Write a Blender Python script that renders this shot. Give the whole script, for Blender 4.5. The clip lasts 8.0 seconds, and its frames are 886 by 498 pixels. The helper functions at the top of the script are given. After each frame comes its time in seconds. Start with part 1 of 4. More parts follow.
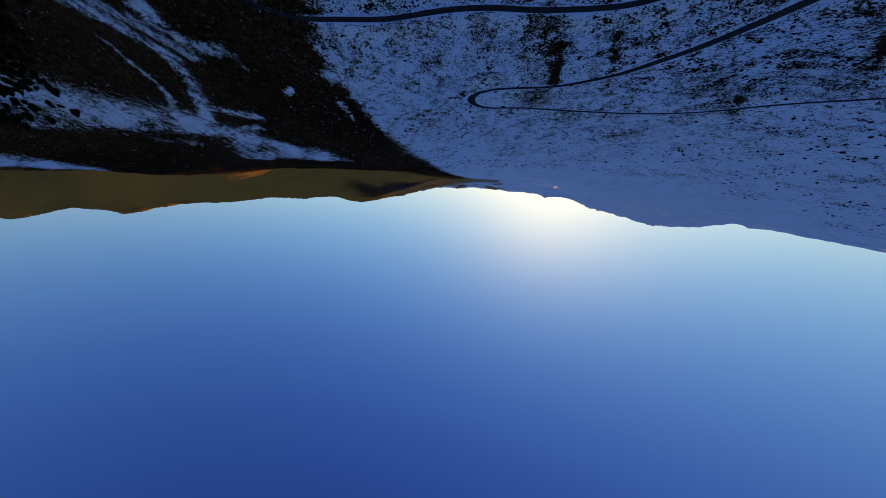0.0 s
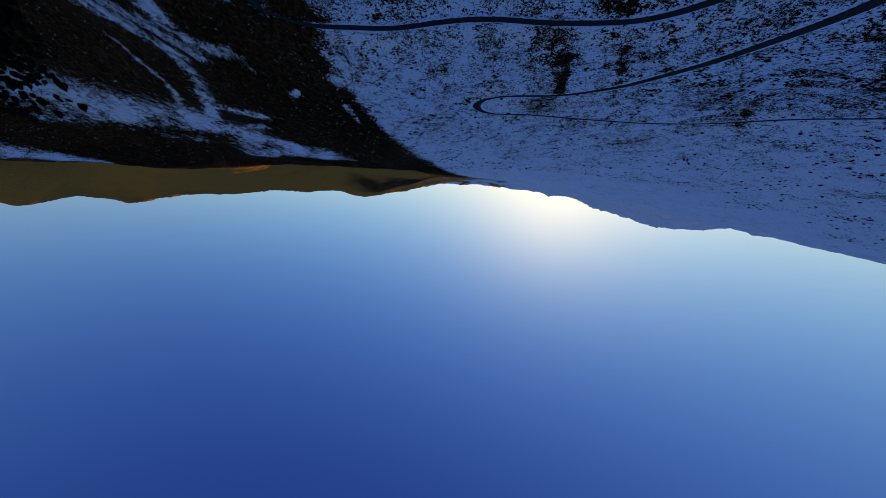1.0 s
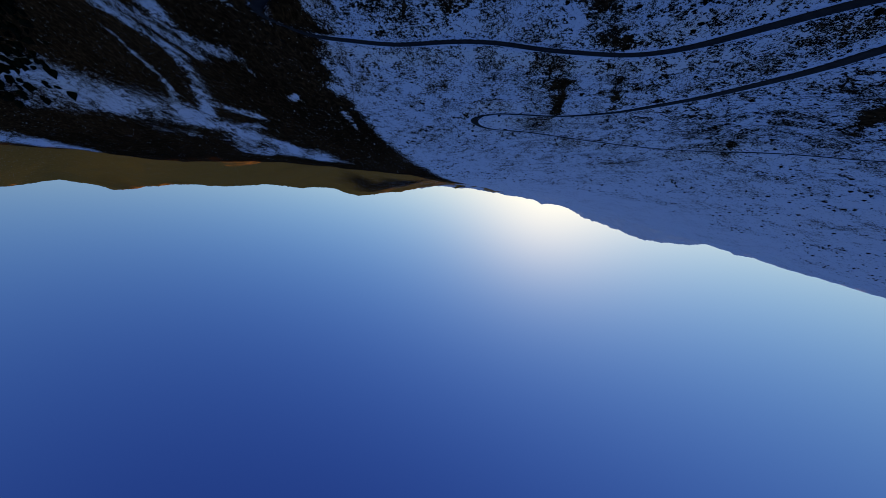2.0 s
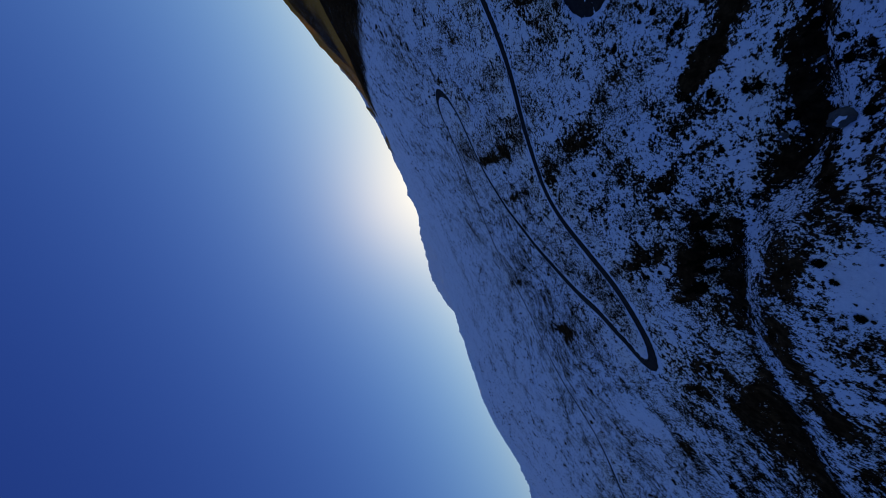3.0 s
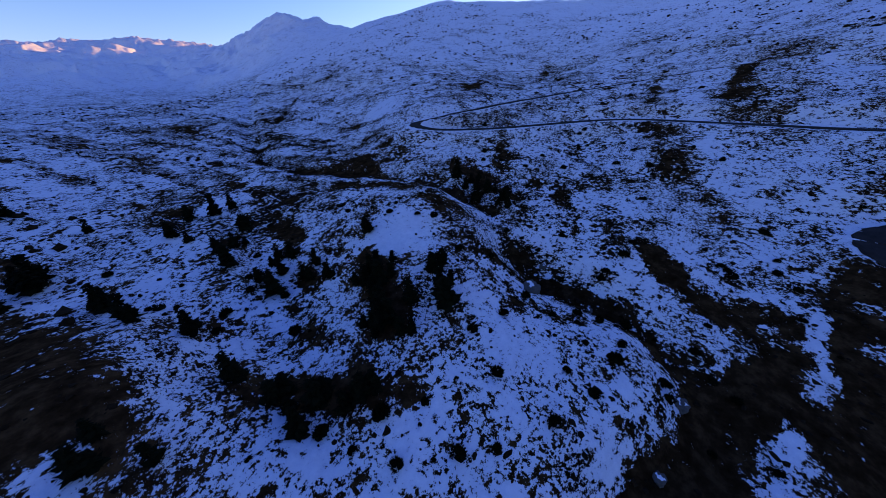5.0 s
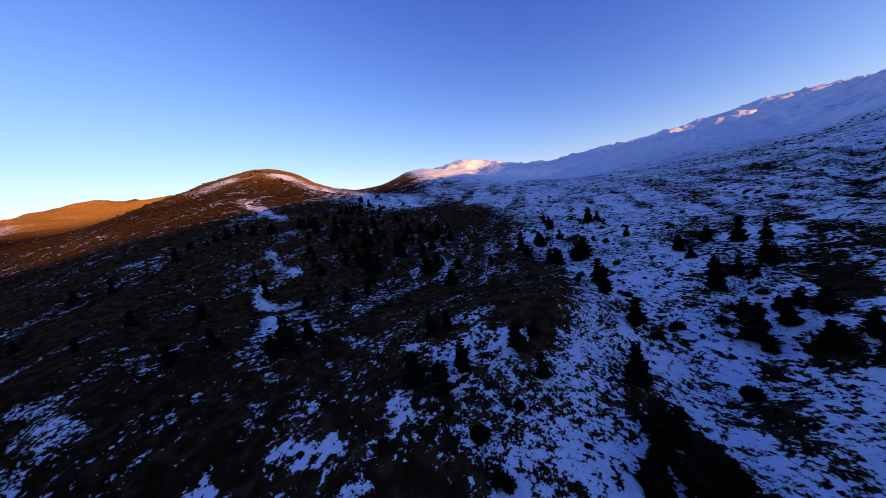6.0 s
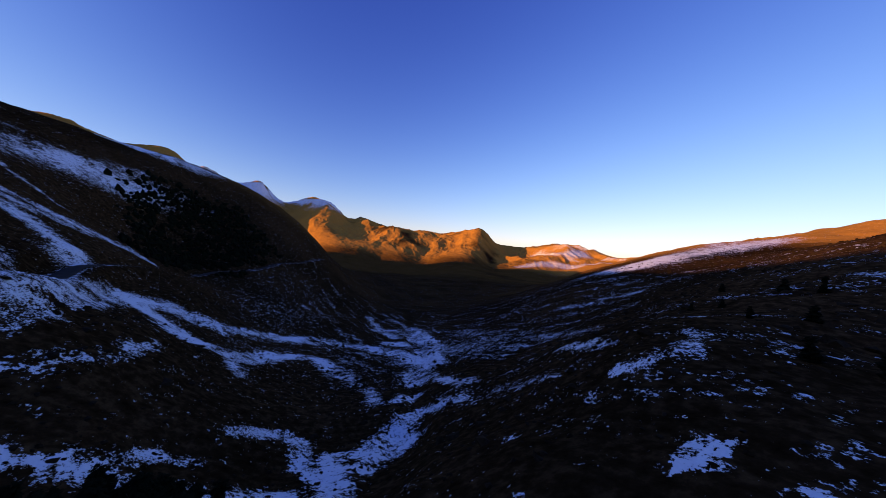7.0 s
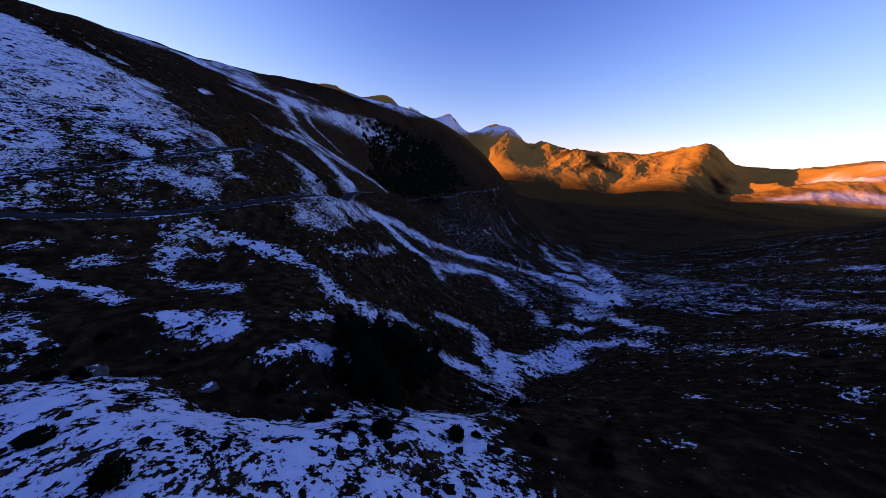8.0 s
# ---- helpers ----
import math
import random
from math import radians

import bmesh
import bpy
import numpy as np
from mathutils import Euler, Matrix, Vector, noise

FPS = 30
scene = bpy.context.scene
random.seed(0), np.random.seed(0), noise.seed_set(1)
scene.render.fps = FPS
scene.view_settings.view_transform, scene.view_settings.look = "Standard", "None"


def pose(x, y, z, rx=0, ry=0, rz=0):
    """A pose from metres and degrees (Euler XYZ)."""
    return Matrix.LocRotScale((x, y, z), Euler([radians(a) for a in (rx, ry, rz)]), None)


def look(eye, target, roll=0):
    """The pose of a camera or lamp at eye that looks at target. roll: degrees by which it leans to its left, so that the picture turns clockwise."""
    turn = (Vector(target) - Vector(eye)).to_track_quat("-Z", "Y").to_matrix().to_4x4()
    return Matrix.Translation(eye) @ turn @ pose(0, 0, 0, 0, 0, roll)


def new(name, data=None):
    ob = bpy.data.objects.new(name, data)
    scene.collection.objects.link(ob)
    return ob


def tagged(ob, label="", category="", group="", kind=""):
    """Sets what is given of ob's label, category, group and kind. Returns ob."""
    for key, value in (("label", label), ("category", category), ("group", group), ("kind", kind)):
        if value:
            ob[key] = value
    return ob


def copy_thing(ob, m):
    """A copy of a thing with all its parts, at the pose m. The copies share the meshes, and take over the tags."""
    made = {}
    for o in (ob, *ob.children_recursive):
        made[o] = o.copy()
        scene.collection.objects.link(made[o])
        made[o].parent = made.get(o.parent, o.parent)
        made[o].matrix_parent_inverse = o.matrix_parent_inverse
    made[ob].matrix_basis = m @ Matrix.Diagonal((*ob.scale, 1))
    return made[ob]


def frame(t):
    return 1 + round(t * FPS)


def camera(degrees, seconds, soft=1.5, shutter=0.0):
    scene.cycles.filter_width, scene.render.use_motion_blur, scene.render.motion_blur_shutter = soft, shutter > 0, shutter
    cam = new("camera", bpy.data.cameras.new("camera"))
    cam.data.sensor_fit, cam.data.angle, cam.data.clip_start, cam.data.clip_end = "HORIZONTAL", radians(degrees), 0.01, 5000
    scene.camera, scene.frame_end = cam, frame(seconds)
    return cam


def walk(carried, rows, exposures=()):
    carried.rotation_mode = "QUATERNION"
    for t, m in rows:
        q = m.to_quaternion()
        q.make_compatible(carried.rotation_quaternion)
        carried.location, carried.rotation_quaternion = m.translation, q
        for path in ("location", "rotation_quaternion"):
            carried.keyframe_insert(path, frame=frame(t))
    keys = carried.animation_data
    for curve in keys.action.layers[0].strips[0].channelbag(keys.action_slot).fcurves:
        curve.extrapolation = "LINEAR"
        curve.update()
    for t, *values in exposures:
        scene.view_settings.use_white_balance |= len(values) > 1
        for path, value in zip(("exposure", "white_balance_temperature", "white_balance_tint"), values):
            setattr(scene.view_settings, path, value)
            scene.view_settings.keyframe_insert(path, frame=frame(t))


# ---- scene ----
# ---- camera and its way ----
cam = camera(114.0, 8.0, soft=0.8, shutter=0.03)
PATH = [
    (0, (6.8, -2.8, 84.8), (-84.25, 23.24, 116.98), -177.86),
    (0.5, (6.8, -2.9, 81.7), (-83.77, 23.32, 114.97), -177.22),
    (1, (6.2, -2.5, 79.4), (-84.18, 23.91, 112.94), -176.45),
    (1.5, (6.0, -2.2, 76.7), (-84.94, 22.82, 109.83), -175.29),
    (2, (5.9, -2.0, 74.1), (-85.56, 21.86, 106.77), -173.17),
    (2.3, (5.8, -1.8, 73.2), (-85.87, 21.72, 105.61), -170.59),
    (2.4, (5.7, -1.7, 73.0), (-86.11, 21.31, 105.36), -169.13),
    (2.5, (5.6, -1.6, 73.0), (-87.02, 17.89, 105.28), -165.68),
    (2.6, (5.2, -1.0, 73.1), (-88.83, 11.78, 104.50), -159.23),
    (2.7, (4.5, -0.0, 73.3), (-91.24, 1.48, 102.12), -147.50),
    (2.8, (3.7, 1.2, 73.6), (-92.90, -7.97, 97.97), -136.08),
    (2.9, (2.9, 2.1, 73.9), (-93.65, -16.56, 91.99), -125.10),
    (3, (2.5, 2.6, 74.0), (-93.31, -24.29, 84.23), -114.61),
    (3.1, (2.3, 1.8, 73.5), (-92.36, -30.40, 74.95), -104.26),
    (3.2, (2.2, -0.1, 72.3), (-90.89, -35.73, 64.02), -94.19),
    (3.3, (2.1, -2.4, 70.6), (-88.94, -39.39, 52.13), -84.23),
    (3.4, (2.0, -4.3, 68.8), (-86.60, -40.56, 39.93), -74.18),
    (3.5, (1.9, -5.1, 66.9), (-83.97, -38.56, 28.19), -63.78),
    (3.6, (1.8, -5.1, 65.0), (-81.40, -34.58, 18.06), -52.74),
    (3.7, (1.8, -4.9, 62.6), (-80.74, -34.47, 14.44), -46.41),
    (3.8, (1.7, -4.6, 60.2), (-80.13, -33.77, 10.55), -39.46),
    (3.9, (1.6, -4.3, 57.9), (-79.74, -32.85, 7.15), -32.88),
    (4, (1.5, -3.9, 56.0), (-79.72, -31.91, 4.79), -27.63),
    (4.2, (1.1, -2.2, 53.6), (-79.18, -30.39, 1.09), -17.99),
    (5.3, (-6.1, 1.7, 42.7), (-47.19, -78.84, 0.07), -0.35),
    (5.5, (-6.3, 1.8, 41.0), (-23.19, -88.61, 1.76), -2.51),
    (5.9, (-8.1, -0.4, 38.1), (45.74, -82.57, 19.78), -7.74),
    (6, (-8.7, -1.1, 37.4), (61.05, -71.47, 23.75), -8.07),
    (6.2, (-9.9, -2.7, 35.8), (81.94, -42.12, 31.54), -7.72),
    (6.5, (-11.1, -5.4, 33.3), (87.06, 11.95, 41.60), -4.71),
    (6.7, (-10.1, -7.1, 31.6), (73.80, 46.63, 40.33), -0.15),
    (7, (-8.2, -9.4, 30.0), (39.54, 78.42, 30.41), 5.08),
    (7.5, (-8.3, -11.7, 31.1), (0.59, 87.33, 20.90), 7.48),
    (8, (-9.0, -11.8, 30.8), (-16.35, 83.80, 2.50), 3.48),
]
EXPOSURES = [(0, -0.12, 6700, -1), (2.5, -0.27, 6550, 5), (3.5, -0.32, 6350, 8), (4.2, 0.2, 6300, 13), (5.4, 0.88, 6600, 19), (6.5, 0.42, 6600, 20), (7.2, 0.62, 6800, 23), (8, 0.8, 7050, 28)]
walk(cam, [(t, look(eye, target, roll)) for t, eye, target, roll in PATH], EXPOSURES)

# ---- sky and sun ----
SUN_AZ, SUN_EL = -94.0, 7.8
world = bpy.data.worlds.new("sky")
scene.world = world
world.use_nodes = True
wt = world.node_tree
sky = wt.nodes.new("ShaderNodeTexSky")
sky.sky_type = "NISHITA"
sky.sun_disc = False
sky.sun_elevation = radians(SUN_EL)
sky.sun_rotation = radians(SUN_AZ)
sky.altitude = 2000
sky.air_density, sky.dust_density, sky.ozone_density = 1.3, 1.0, 2.6
wt.nodes["Background"].inputs[1].default_value = 0.12


def sky_maths(op, a, b):
    n = wt.nodes.new("ShaderNodeMath")
    n.operation = op
    for k, v in enumerate((a, b)):
        if isinstance(v, float):
            n.inputs[k].default_value = v
        else:
            wt.links.new(v, n.inputs[k])
    return n.outputs[0]


# clear, deep mountain sky: the glare round the sun is held back, the colours are full
split, blend = wt.nodes.new("ShaderNodeSeparateColor"), wt.nodes.new("ShaderNodeCombineColor")
wt.links.new(sky.outputs[0], split.inputs[0])
for k, (power, gain, hold) in enumerate([(2.25, 2.28, 0.40), (2.45, 1.84, 0.40), (1.85, 3.14, 0.44)]):
    held = sky_maths("DIVIDE", split.outputs[k], sky_maths("ADD", sky_maths("MULTIPLY", split.outputs[k], hold), 1.0))
    wt.links.new(sky_maths("MULTIPLY", sky_maths("POWER", held, power), gain), blend.inputs[k])
wt.links.new(blend.outputs[0], wt.nodes["Background"].inputs[0])
sun = new("sun", bpy.data.lights.new("sun", "SUN"))
sun.data.energy, sun.data.angle, sun.data.color = 5.0, radians(0.5), (1.0, 0.50, 0.09)
sun_way = Vector((math.sin(radians(SUN_AZ)), math.cos(radians(SUN_AZ)), math.tan(radians(SUN_EL))))
sun.matrix_world = look(sun_way * 100, (0, 0, 0))


# ---- numbers that the ground is made of ----
def lattice(ix, iy, seed):
    """Random values from 0 to 1 at whole numbers."""
    h = (ix.astype(np.int64) * 374761393 + iy.astype(np.int64) * 668265263 + seed * 974711) & 0xFFFFFFFF
    h = ((h ^ (h >> 13)) * 1274126177) & 0xFFFFFFFF
    h = ((h ^ (h >> 16)) * 2246822519) & 0xFFFFFFFF
    return ((h ^ (h >> 15)) & 0xFFFFFF) / float(0xFFFFFF)


def vnoise(x, y, seed=0):
    ix, iy = np.floor(x), np.floor(y)
    fx, fy = x - ix, y - iy
    fx, fy = fx * fx * fx * (fx * (fx * 6 - 15) + 10), fy * fy * fy * (fy * (fy * 6 - 15) + 10)
    a, b = lattice(ix, iy, seed), lattice(ix + 1, iy, seed)
    c, d = lattice(ix, iy + 1, seed), lattice(ix + 1, iy + 1, seed)
    return (a + (b - a) * fx) * (1 - fy) + (c + (d - c) * fx) * fy


def fbm(x, y, octaves=4, seed=0, gain=0.5):
    total, amp, norm = 0.0, 1.0, 0.0
    for o in range(octaves):
        total = total + amp * vnoise(x * 2.03**o + 17.3 * o, y * 2.03**o - 9.1 * o, seed + o)
        norm += amp
        amp *= gain
    return total / norm


def ridged(x, y, octaves=4, seed=0, gain=0.5):
    total, amp, norm = 0.0, 1.0, 0.0
    for o in range(octaves):
        total = total + amp * (1 - abs(2 * vnoise(x * 2.1**o + 5.7 * o, y * 2.1**o + 3.3 * o, seed + o) - 1))
        norm += amp
        amp *= gain
    return total / norm


def smooth(a, b, v):
    s = np.clip((v - a) / (b - a), 0, 1)
    return s * s * (3 - 2 * s)


# ---- landforms: lines of the valley, slopes and crests, in metres ----
VALLEY_LINE = [(-150, -420, 93.5), (-88, -215, 51.6), (-64, -110, 30.7), (-55, -50, 24.9), (-47, -17, 14.2), (-38, -3, 16.2), (-22, 12, 12.3), (-8, 28, -2.9), (2, 45, -11.5), (16, 90, -20.3), (30, 150, -33.5), (75, 300, -47.8), (160, 600, -71.8)]
WEST_SLOPE = [(-63, -11, 19.3), (-65, -24, 21.2), (-88, -43, 30.5), (-95, -34, 28.2), (-89, -95, 43.0), (-140, -60, 46.1), (-168, -88, 49.1), (-203, -147, 69.0), (-221, -187, 90.6), (-212, -12, 65.1), (-260, 36, 84.0), (-170, -250, 87.7)]
WEST_CREST = [(-640, 60, 135.7), (-640, -130, 155.7), (-580, -350, 180.3), (-450, -480, 187.3), (-339, -533, 153.6), (-420, -700, 173.3), (-304, -791, 197.8), (-620, 240, 133.4)]
HAIRPIN_SLOPE = [(-38, 30, 11.3), (-52, 29, 11.5), (-62, 27, 16.0), (-78, 22, 18.7), (-87, 28, 22.8), (-66, 42, 22.5), (-46, 47, 15.8), (-71, 69, 30.9), (-80, 85, 28.3), (-160, 124, 68.7), (-140, 60, 54.0), (-110, 10, 30.5)]
NORTH_RIDGE = [(-241, 273, 106.4), (-308, 206, 109.9), (-175, 340, 101.8), (-130, 430, 106.5), (-58, 459, 82.7), (20, 500, 39.4), (70, 560, -10.0), (-88, 297, 6.8), (-60, 200, 1.3), (-40, 150, -12.2)]
POND_SLOPE = [(-46, -55, 27.0), (-45, -44, 28.0), (-20, -70, 22.7), (-24, -30, 21.1), (-8, -37, 13.8)]
EAST_HILL = [(45, 13, 18.4), (75, 19, 20.5), (70, -19, 19.3), (100, -43, 32.2), (8, -37, 22.4), (39, -53, 19.9), (150, 10, 38.7), (333, 108, 44.9), (349, 24, 63.1), (342, -73, 99.4), (329, -120, 100.3), (303, -175, 66.0), (256, -239, 88.4), (150, -250, 58.3), (60, -140, 36.5), (200, 150, 6.3), (120, 90, -6.3)]
UPPER_VALLEY = [(0, -300, 47.1), (-120, -600, 71.7), (60, -800, 102.0), (-1, -1442, 170.8), (-164, -1318, 165.3), (436, -1599, 210.7), (246, -2083, 264.9), (895, -1094, 240.4), (588, -510, 96.5), (300, -700, 79.9)]
EAST_CREST = [(520, -165, 124.6), (620, 20, 95.9), (728, 46, 122.7), (700, 250, 78.8), (900, 400, 55.1), (1200, 250, 78.8)]
FAR_VALLEY = [(400, 1200, -98.5), (900, 1500, -98.1), (1500, 1800, -93.0), (700, 2400, -78.0), (1180, 2550, -42.3), (1750, 2250, -59.6), (200, 1300, -87.2), (1900, 1300, -58.2), (2300, 1800, -49.9)]
FAR_RANGE = [(2049, 2826, 285.4), (1750, 2950, 187.2), (2500, 2420, 83.8), (2712, 2132, 155.4), (3000, 1740, 97.1), (3300, 1400, 54.3), (1450, 3180, 215.1), (1150, 3300, 234.1), (650, 3500, 233.3), (3500, 600, 224.7), (3000, -1500, 122.5)]
FAR_BACK = [(1150, 4550, 265.4), (1800, 4400, 57.2), (2900, 3700, 92.8), (3700, 2800, 208.5), (4300, 1500, 55.8), (0, 5500, 333.5), (-1300, 5300, 330.1), (2600, 2950, 113.3)]
FAR_WEST = [(-800, 3620, 668.7), (-300, 3720, 611.4), (200, 3760, 445.8), (500, 3760, 408.7), (850, 3720, 327.4), (700, 4420, 365.9), (-330, 4500, 397.5), (-1000, 4400, 363.7), (-430, 1500, 318.2), (-640, 1330, 333.2), (-560, 1850, 113.5), (-1100, 2100, 92.2), (-400, 2600, -40.9), (-1500, 3000, 172.2), (-700, 3000, 88.0), (-250, 3050, 91.5), (100, 2900, -18.7), (-950, 1250, 306.5), (-1130, 1030, 328.4), (-1250, 780, 321.1), (-1350, 250, 160.5), (-1500, -300, 148.7), (-350, 900, 71.7), (-760, 560, 94.2), (-1900, 1900, 118.1), (-2600, 300, 316.7), (-2600, -900, 502.7), (-1300, -1500, 130.5), (-300, -3000, 437.4), (1500, -3000, 225.5)]
LINES = [VALLEY_LINE, WEST_SLOPE, WEST_CREST, HAIRPIN_SLOPE, NORTH_RIDGE, POND_SLOPE, EAST_HILL, UPPER_VALLEY, EAST_CREST, FAR_VALLEY, FAR_RANGE, FAR_BACK, FAR_WEST]
MID_X, MID_Y, WARP = -40.0, 10.0, 110.0


def warp(x, y):
    """Far ground is drawn together, so that near forms keep their share."""
    r = np.hypot(x - MID_X, y - MID_Y) + 1e-6
    s = np.arcsinh(r / WARP) / r
    return (x - MID_X) * s, (y - MID_Y) * s


def kernel(r):
    return r * r * np.log(r + 1e-9)


NODES = np.array([p for line in LINES for p in line], float)
NU, NV = warp(NODES[:, 0], NODES[:, 1])
n_nodes = len(NODES)
system = np.zeros((n_nodes + 3, n_nodes + 3))
system[:n_nodes, :n_nodes] = kernel(np.hypot(NU[:, None] - NU, NV[:, None] - NV)) + 0.004 * np.eye(n_nodes)
system[:n_nodes, n_nodes:] = np.stack([np.ones(n_nodes), NU, NV], 1)
system[n_nodes:, :n_nodes] = system[:n_nodes, n_nodes:].T
# heights are spread like the distances, so that far peaks do not ring near by
BEND = 1.0 + np.hypot(NODES[:, 0] - MID_X, NODES[:, 1] - MID_Y) / 400.0
WEIGHTS = np.linalg.solve(system, np.r_[NODES[:, 2] / BEND, 0, 0, 0])


def landform(x, y):
    u, v = warp(x, y)
    total = WEIGHTS[n_nodes] + WEIGHTS[n_nodes + 1] * u + WEIGHTS[n_nodes + 2] * v
    for k in range(n_nodes):
        square = (u - NU[k]) ** 2 + (v - NV[k]) ** 2 + 1e-18
        total = total + (0.5 * WEIGHTS[k]) * square * np.log(square)
    far = np.hypot(x - MID_X, y - MID_Y)
    return total * (1.0 + far / 400.0) * (1 - smooth(5000, 6000, far)) - 150 * smooth(5200, 6100, far)


def relief(x, y):
    """Knolls, gullies and rock on top of the large forms."""
    far = np.hypot(x - MID_X, y - MID_Y)
    along, down = 0.85 * x - 0.53 * y, 0.53 * x + 0.85 * y
    plain = 1 - 0.75 * smooth(2900, 2400, down) * smooth(-200, 200, x) * smooth(500, 1000, y)
    out = (fbm(x / 34, y / 34, 4, 3) - 0.5) * 5.0 * smooth(5, 60, far) + (fbm(x / 7, y / 7, 3, 8) - 0.5) * 1.1
    out += (ridged(x / 160 + 0.4 * fbm(x / 90, y / 90, 2, 5), y / 160, 4, 11) - 0.6) * (26 + 34 * smooth(-350, -800, y)) * smooth(250, 900, far) * plain
    out += (ridged(x / 620, y / 620, 6, 21, 0.36) - 0.68) * (95 + 90 * smooth(3350, 3650, far)) * smooth(1300, 2400, far) * (1 - smooth(5000, 5900, far)) * (0.7 + 0.3 * smooth(-600, 700, x)) * plain
    out += (ridged(along / 300 + 0.5 * fbm(x / 400, y / 400, 3, 25), down / 1400, 5, 27, 0.42) - 0.62) * 95 * smooth(2500, 2950, down) * smooth(3700, 3200, down) * smooth(-300, 300, x)
    out += 30 * (1 - np.clip(np.hypot(x + 304, y + 791) / 130, 0, 1)) ** 1.3
    cut, _ = near_line(x, y, STREAM_LINE, 14.0)
    out -= 2.4 * (1 - smooth(0.6, 7.5, cut + 3 * (fbm(x / 9, y / 9, 2, 15) - 0.5)))
    return out


# ---- the stream and the road ----
STREAM = [(-95, -330), (-62, -235), (-42, -170), (-36, -130), (-39, -106), (-47, -86), (-53, -66), (-57, -52), (-55, -34), (-50, -24), (-49, -14), (-48, -3), (-43, 5), (-35, 8), (-24, 5), (-18, 9), (-8, 16), (3, 24), (10, 36), (19, 49), (27, 60), (39, 90), (69, 146), (94, 226), (160, 400)]
# the track from the upper valley to the first bend, the two long legs, the bends above the stream, and the way down the valley
ROAD_ABOVE = [(-87, -304), (-92, -250), (-106, -205), (-120, -163), (-148, -143), (-183, -121), (-203, -95), (-206, -65), (-201, -38), (-193, -12), (-184, 10), (-179, 26), (-174, 32), (-167.5, 34), (-162, 31), (-161, 25)]
ROAD_LEGS = [(-164, 12), (-168, -5), (-167, -20), (-160, -38), (-144, -53), (-128, -63), (-110, -71), (-96, -75), (-86, -82), (-80, -87), (-76.5, -86), (-76, -81), (-80, -73), (-88, -62), (-100, -53), (-112, -44), (-119, -36), (-123.5, -26), (-124.5, -12), (-123, 3), (-118, 20), (-113, 38)]
ROAD_BENDS = [(-109, 54), (-104, 71), (-103, 88), (-101, 99), (-98.5, 105), (-95, 104.5), (-91, 97), (-84, 82), (-75, 63), (-77, 52), (-83, 40), (-89, 31), (-91, 26), (-88, 21.5), (-83, 20.5), (-77, 25), (-71, 30), (-64, 36), (-58, 44), (-54, 56)]
ROAD_BELOW = [(-54, 72), (-62, 105), (-73, 143), (-74, 170), (-70, 206), (-66, 249), (-58, 281), (-42, 292), (-26, 308), (-12, 331), (5, 351), (28, 400), (47, 450), (80, 500)]
ROAD = ROAD_ABOVE + ROAD_LEGS + ROAD_BENDS + ROAD_BELOW
HALF = 2.1


def spline(points, step=2.0):
    """A smooth line through points, with corners about every step metres."""
    p = np.array(points, float)
    p = np.vstack([2 * p[0] - p[1], p, 2 * p[-1] - p[-2]])
    out = []
    for a, b, c, d in zip(p[:-3], p[1:-2], p[2:-1], p[3:]):
        n = max(2, int(np.linalg.norm(c - b) / step))
        s = (np.arange(n) / n)[:, None]
        out.append(0.5 * (2 * b + (c - a) * s + (2 * a - 5 * b + 4 * c - d) * s**2 + (3 * b - a - 3 * c + d) * s**3))
    return np.vstack(out + [p[-2:-1]])


def evened(values, reach):
    k = np.ones(2 * reach + 1) / (2 * reach + 1)
    return np.convolve(np.pad(values, reach, mode="edge"), k, mode="valid")


ROAD_LINE, STREAM_LINE = spline(ROAD), spline(STREAM)
ROAD_Z = evened(landform(ROAD_LINE[:, 0], ROAD_LINE[:, 1]), 5)


def near_line(x, y, line, reach):
    """For each place the distance to a line, and the index of its nearest corner; far places keep a large distance."""
    dist, nearest = np.full(x.shape, 1e6), np.zeros(x.shape, int)
    lo, hi = line.min(0) - reach, line.max(0) + reach
    inside = np.where((x > lo[0]) & (x < hi[0]) & (y > lo[1]) & (y < hi[1]))[0]
    px, py = x[inside], y[inside]
    best, which = np.full(px.shape, 1e6), np.zeros(px.shape, int)
    for start in range(0, len(line), 12):
        some = line[start:start + 12]
        c, r = some.mean(0), np.hypot(*(some - some.mean(0)).T).max() + reach
        k = np.where(np.hypot(px - c[0], py - c[1]) < r)[0]
        if not len(k):
            continue
        d = np.hypot(px[k][:, None] - some[:, 0], py[k][:, None] - some[:, 1])
        m = d.argmin(1)
        dm = d[np.arange(len(k)), m]
        better = dm < best[k]
        best[k[better]], which[k[better]] = dm[better], start + m[better]
    dist[inside], nearest[inside] = best, which
    return dist, nearest


def ground_height(x, y):
    x, y = np.asarray(x, float), np.asarray(y, float)
    z = landform(x, y) + relief(x, y)
    d, k = near_line(x, y, ROAD_LINE, 14.0)
    bed = 1 - smooth(HALF + 0.8, HALF + 7.0, d)
    return z * (1 - bed) + (ROAD_Z[k] - 0.12) * bed


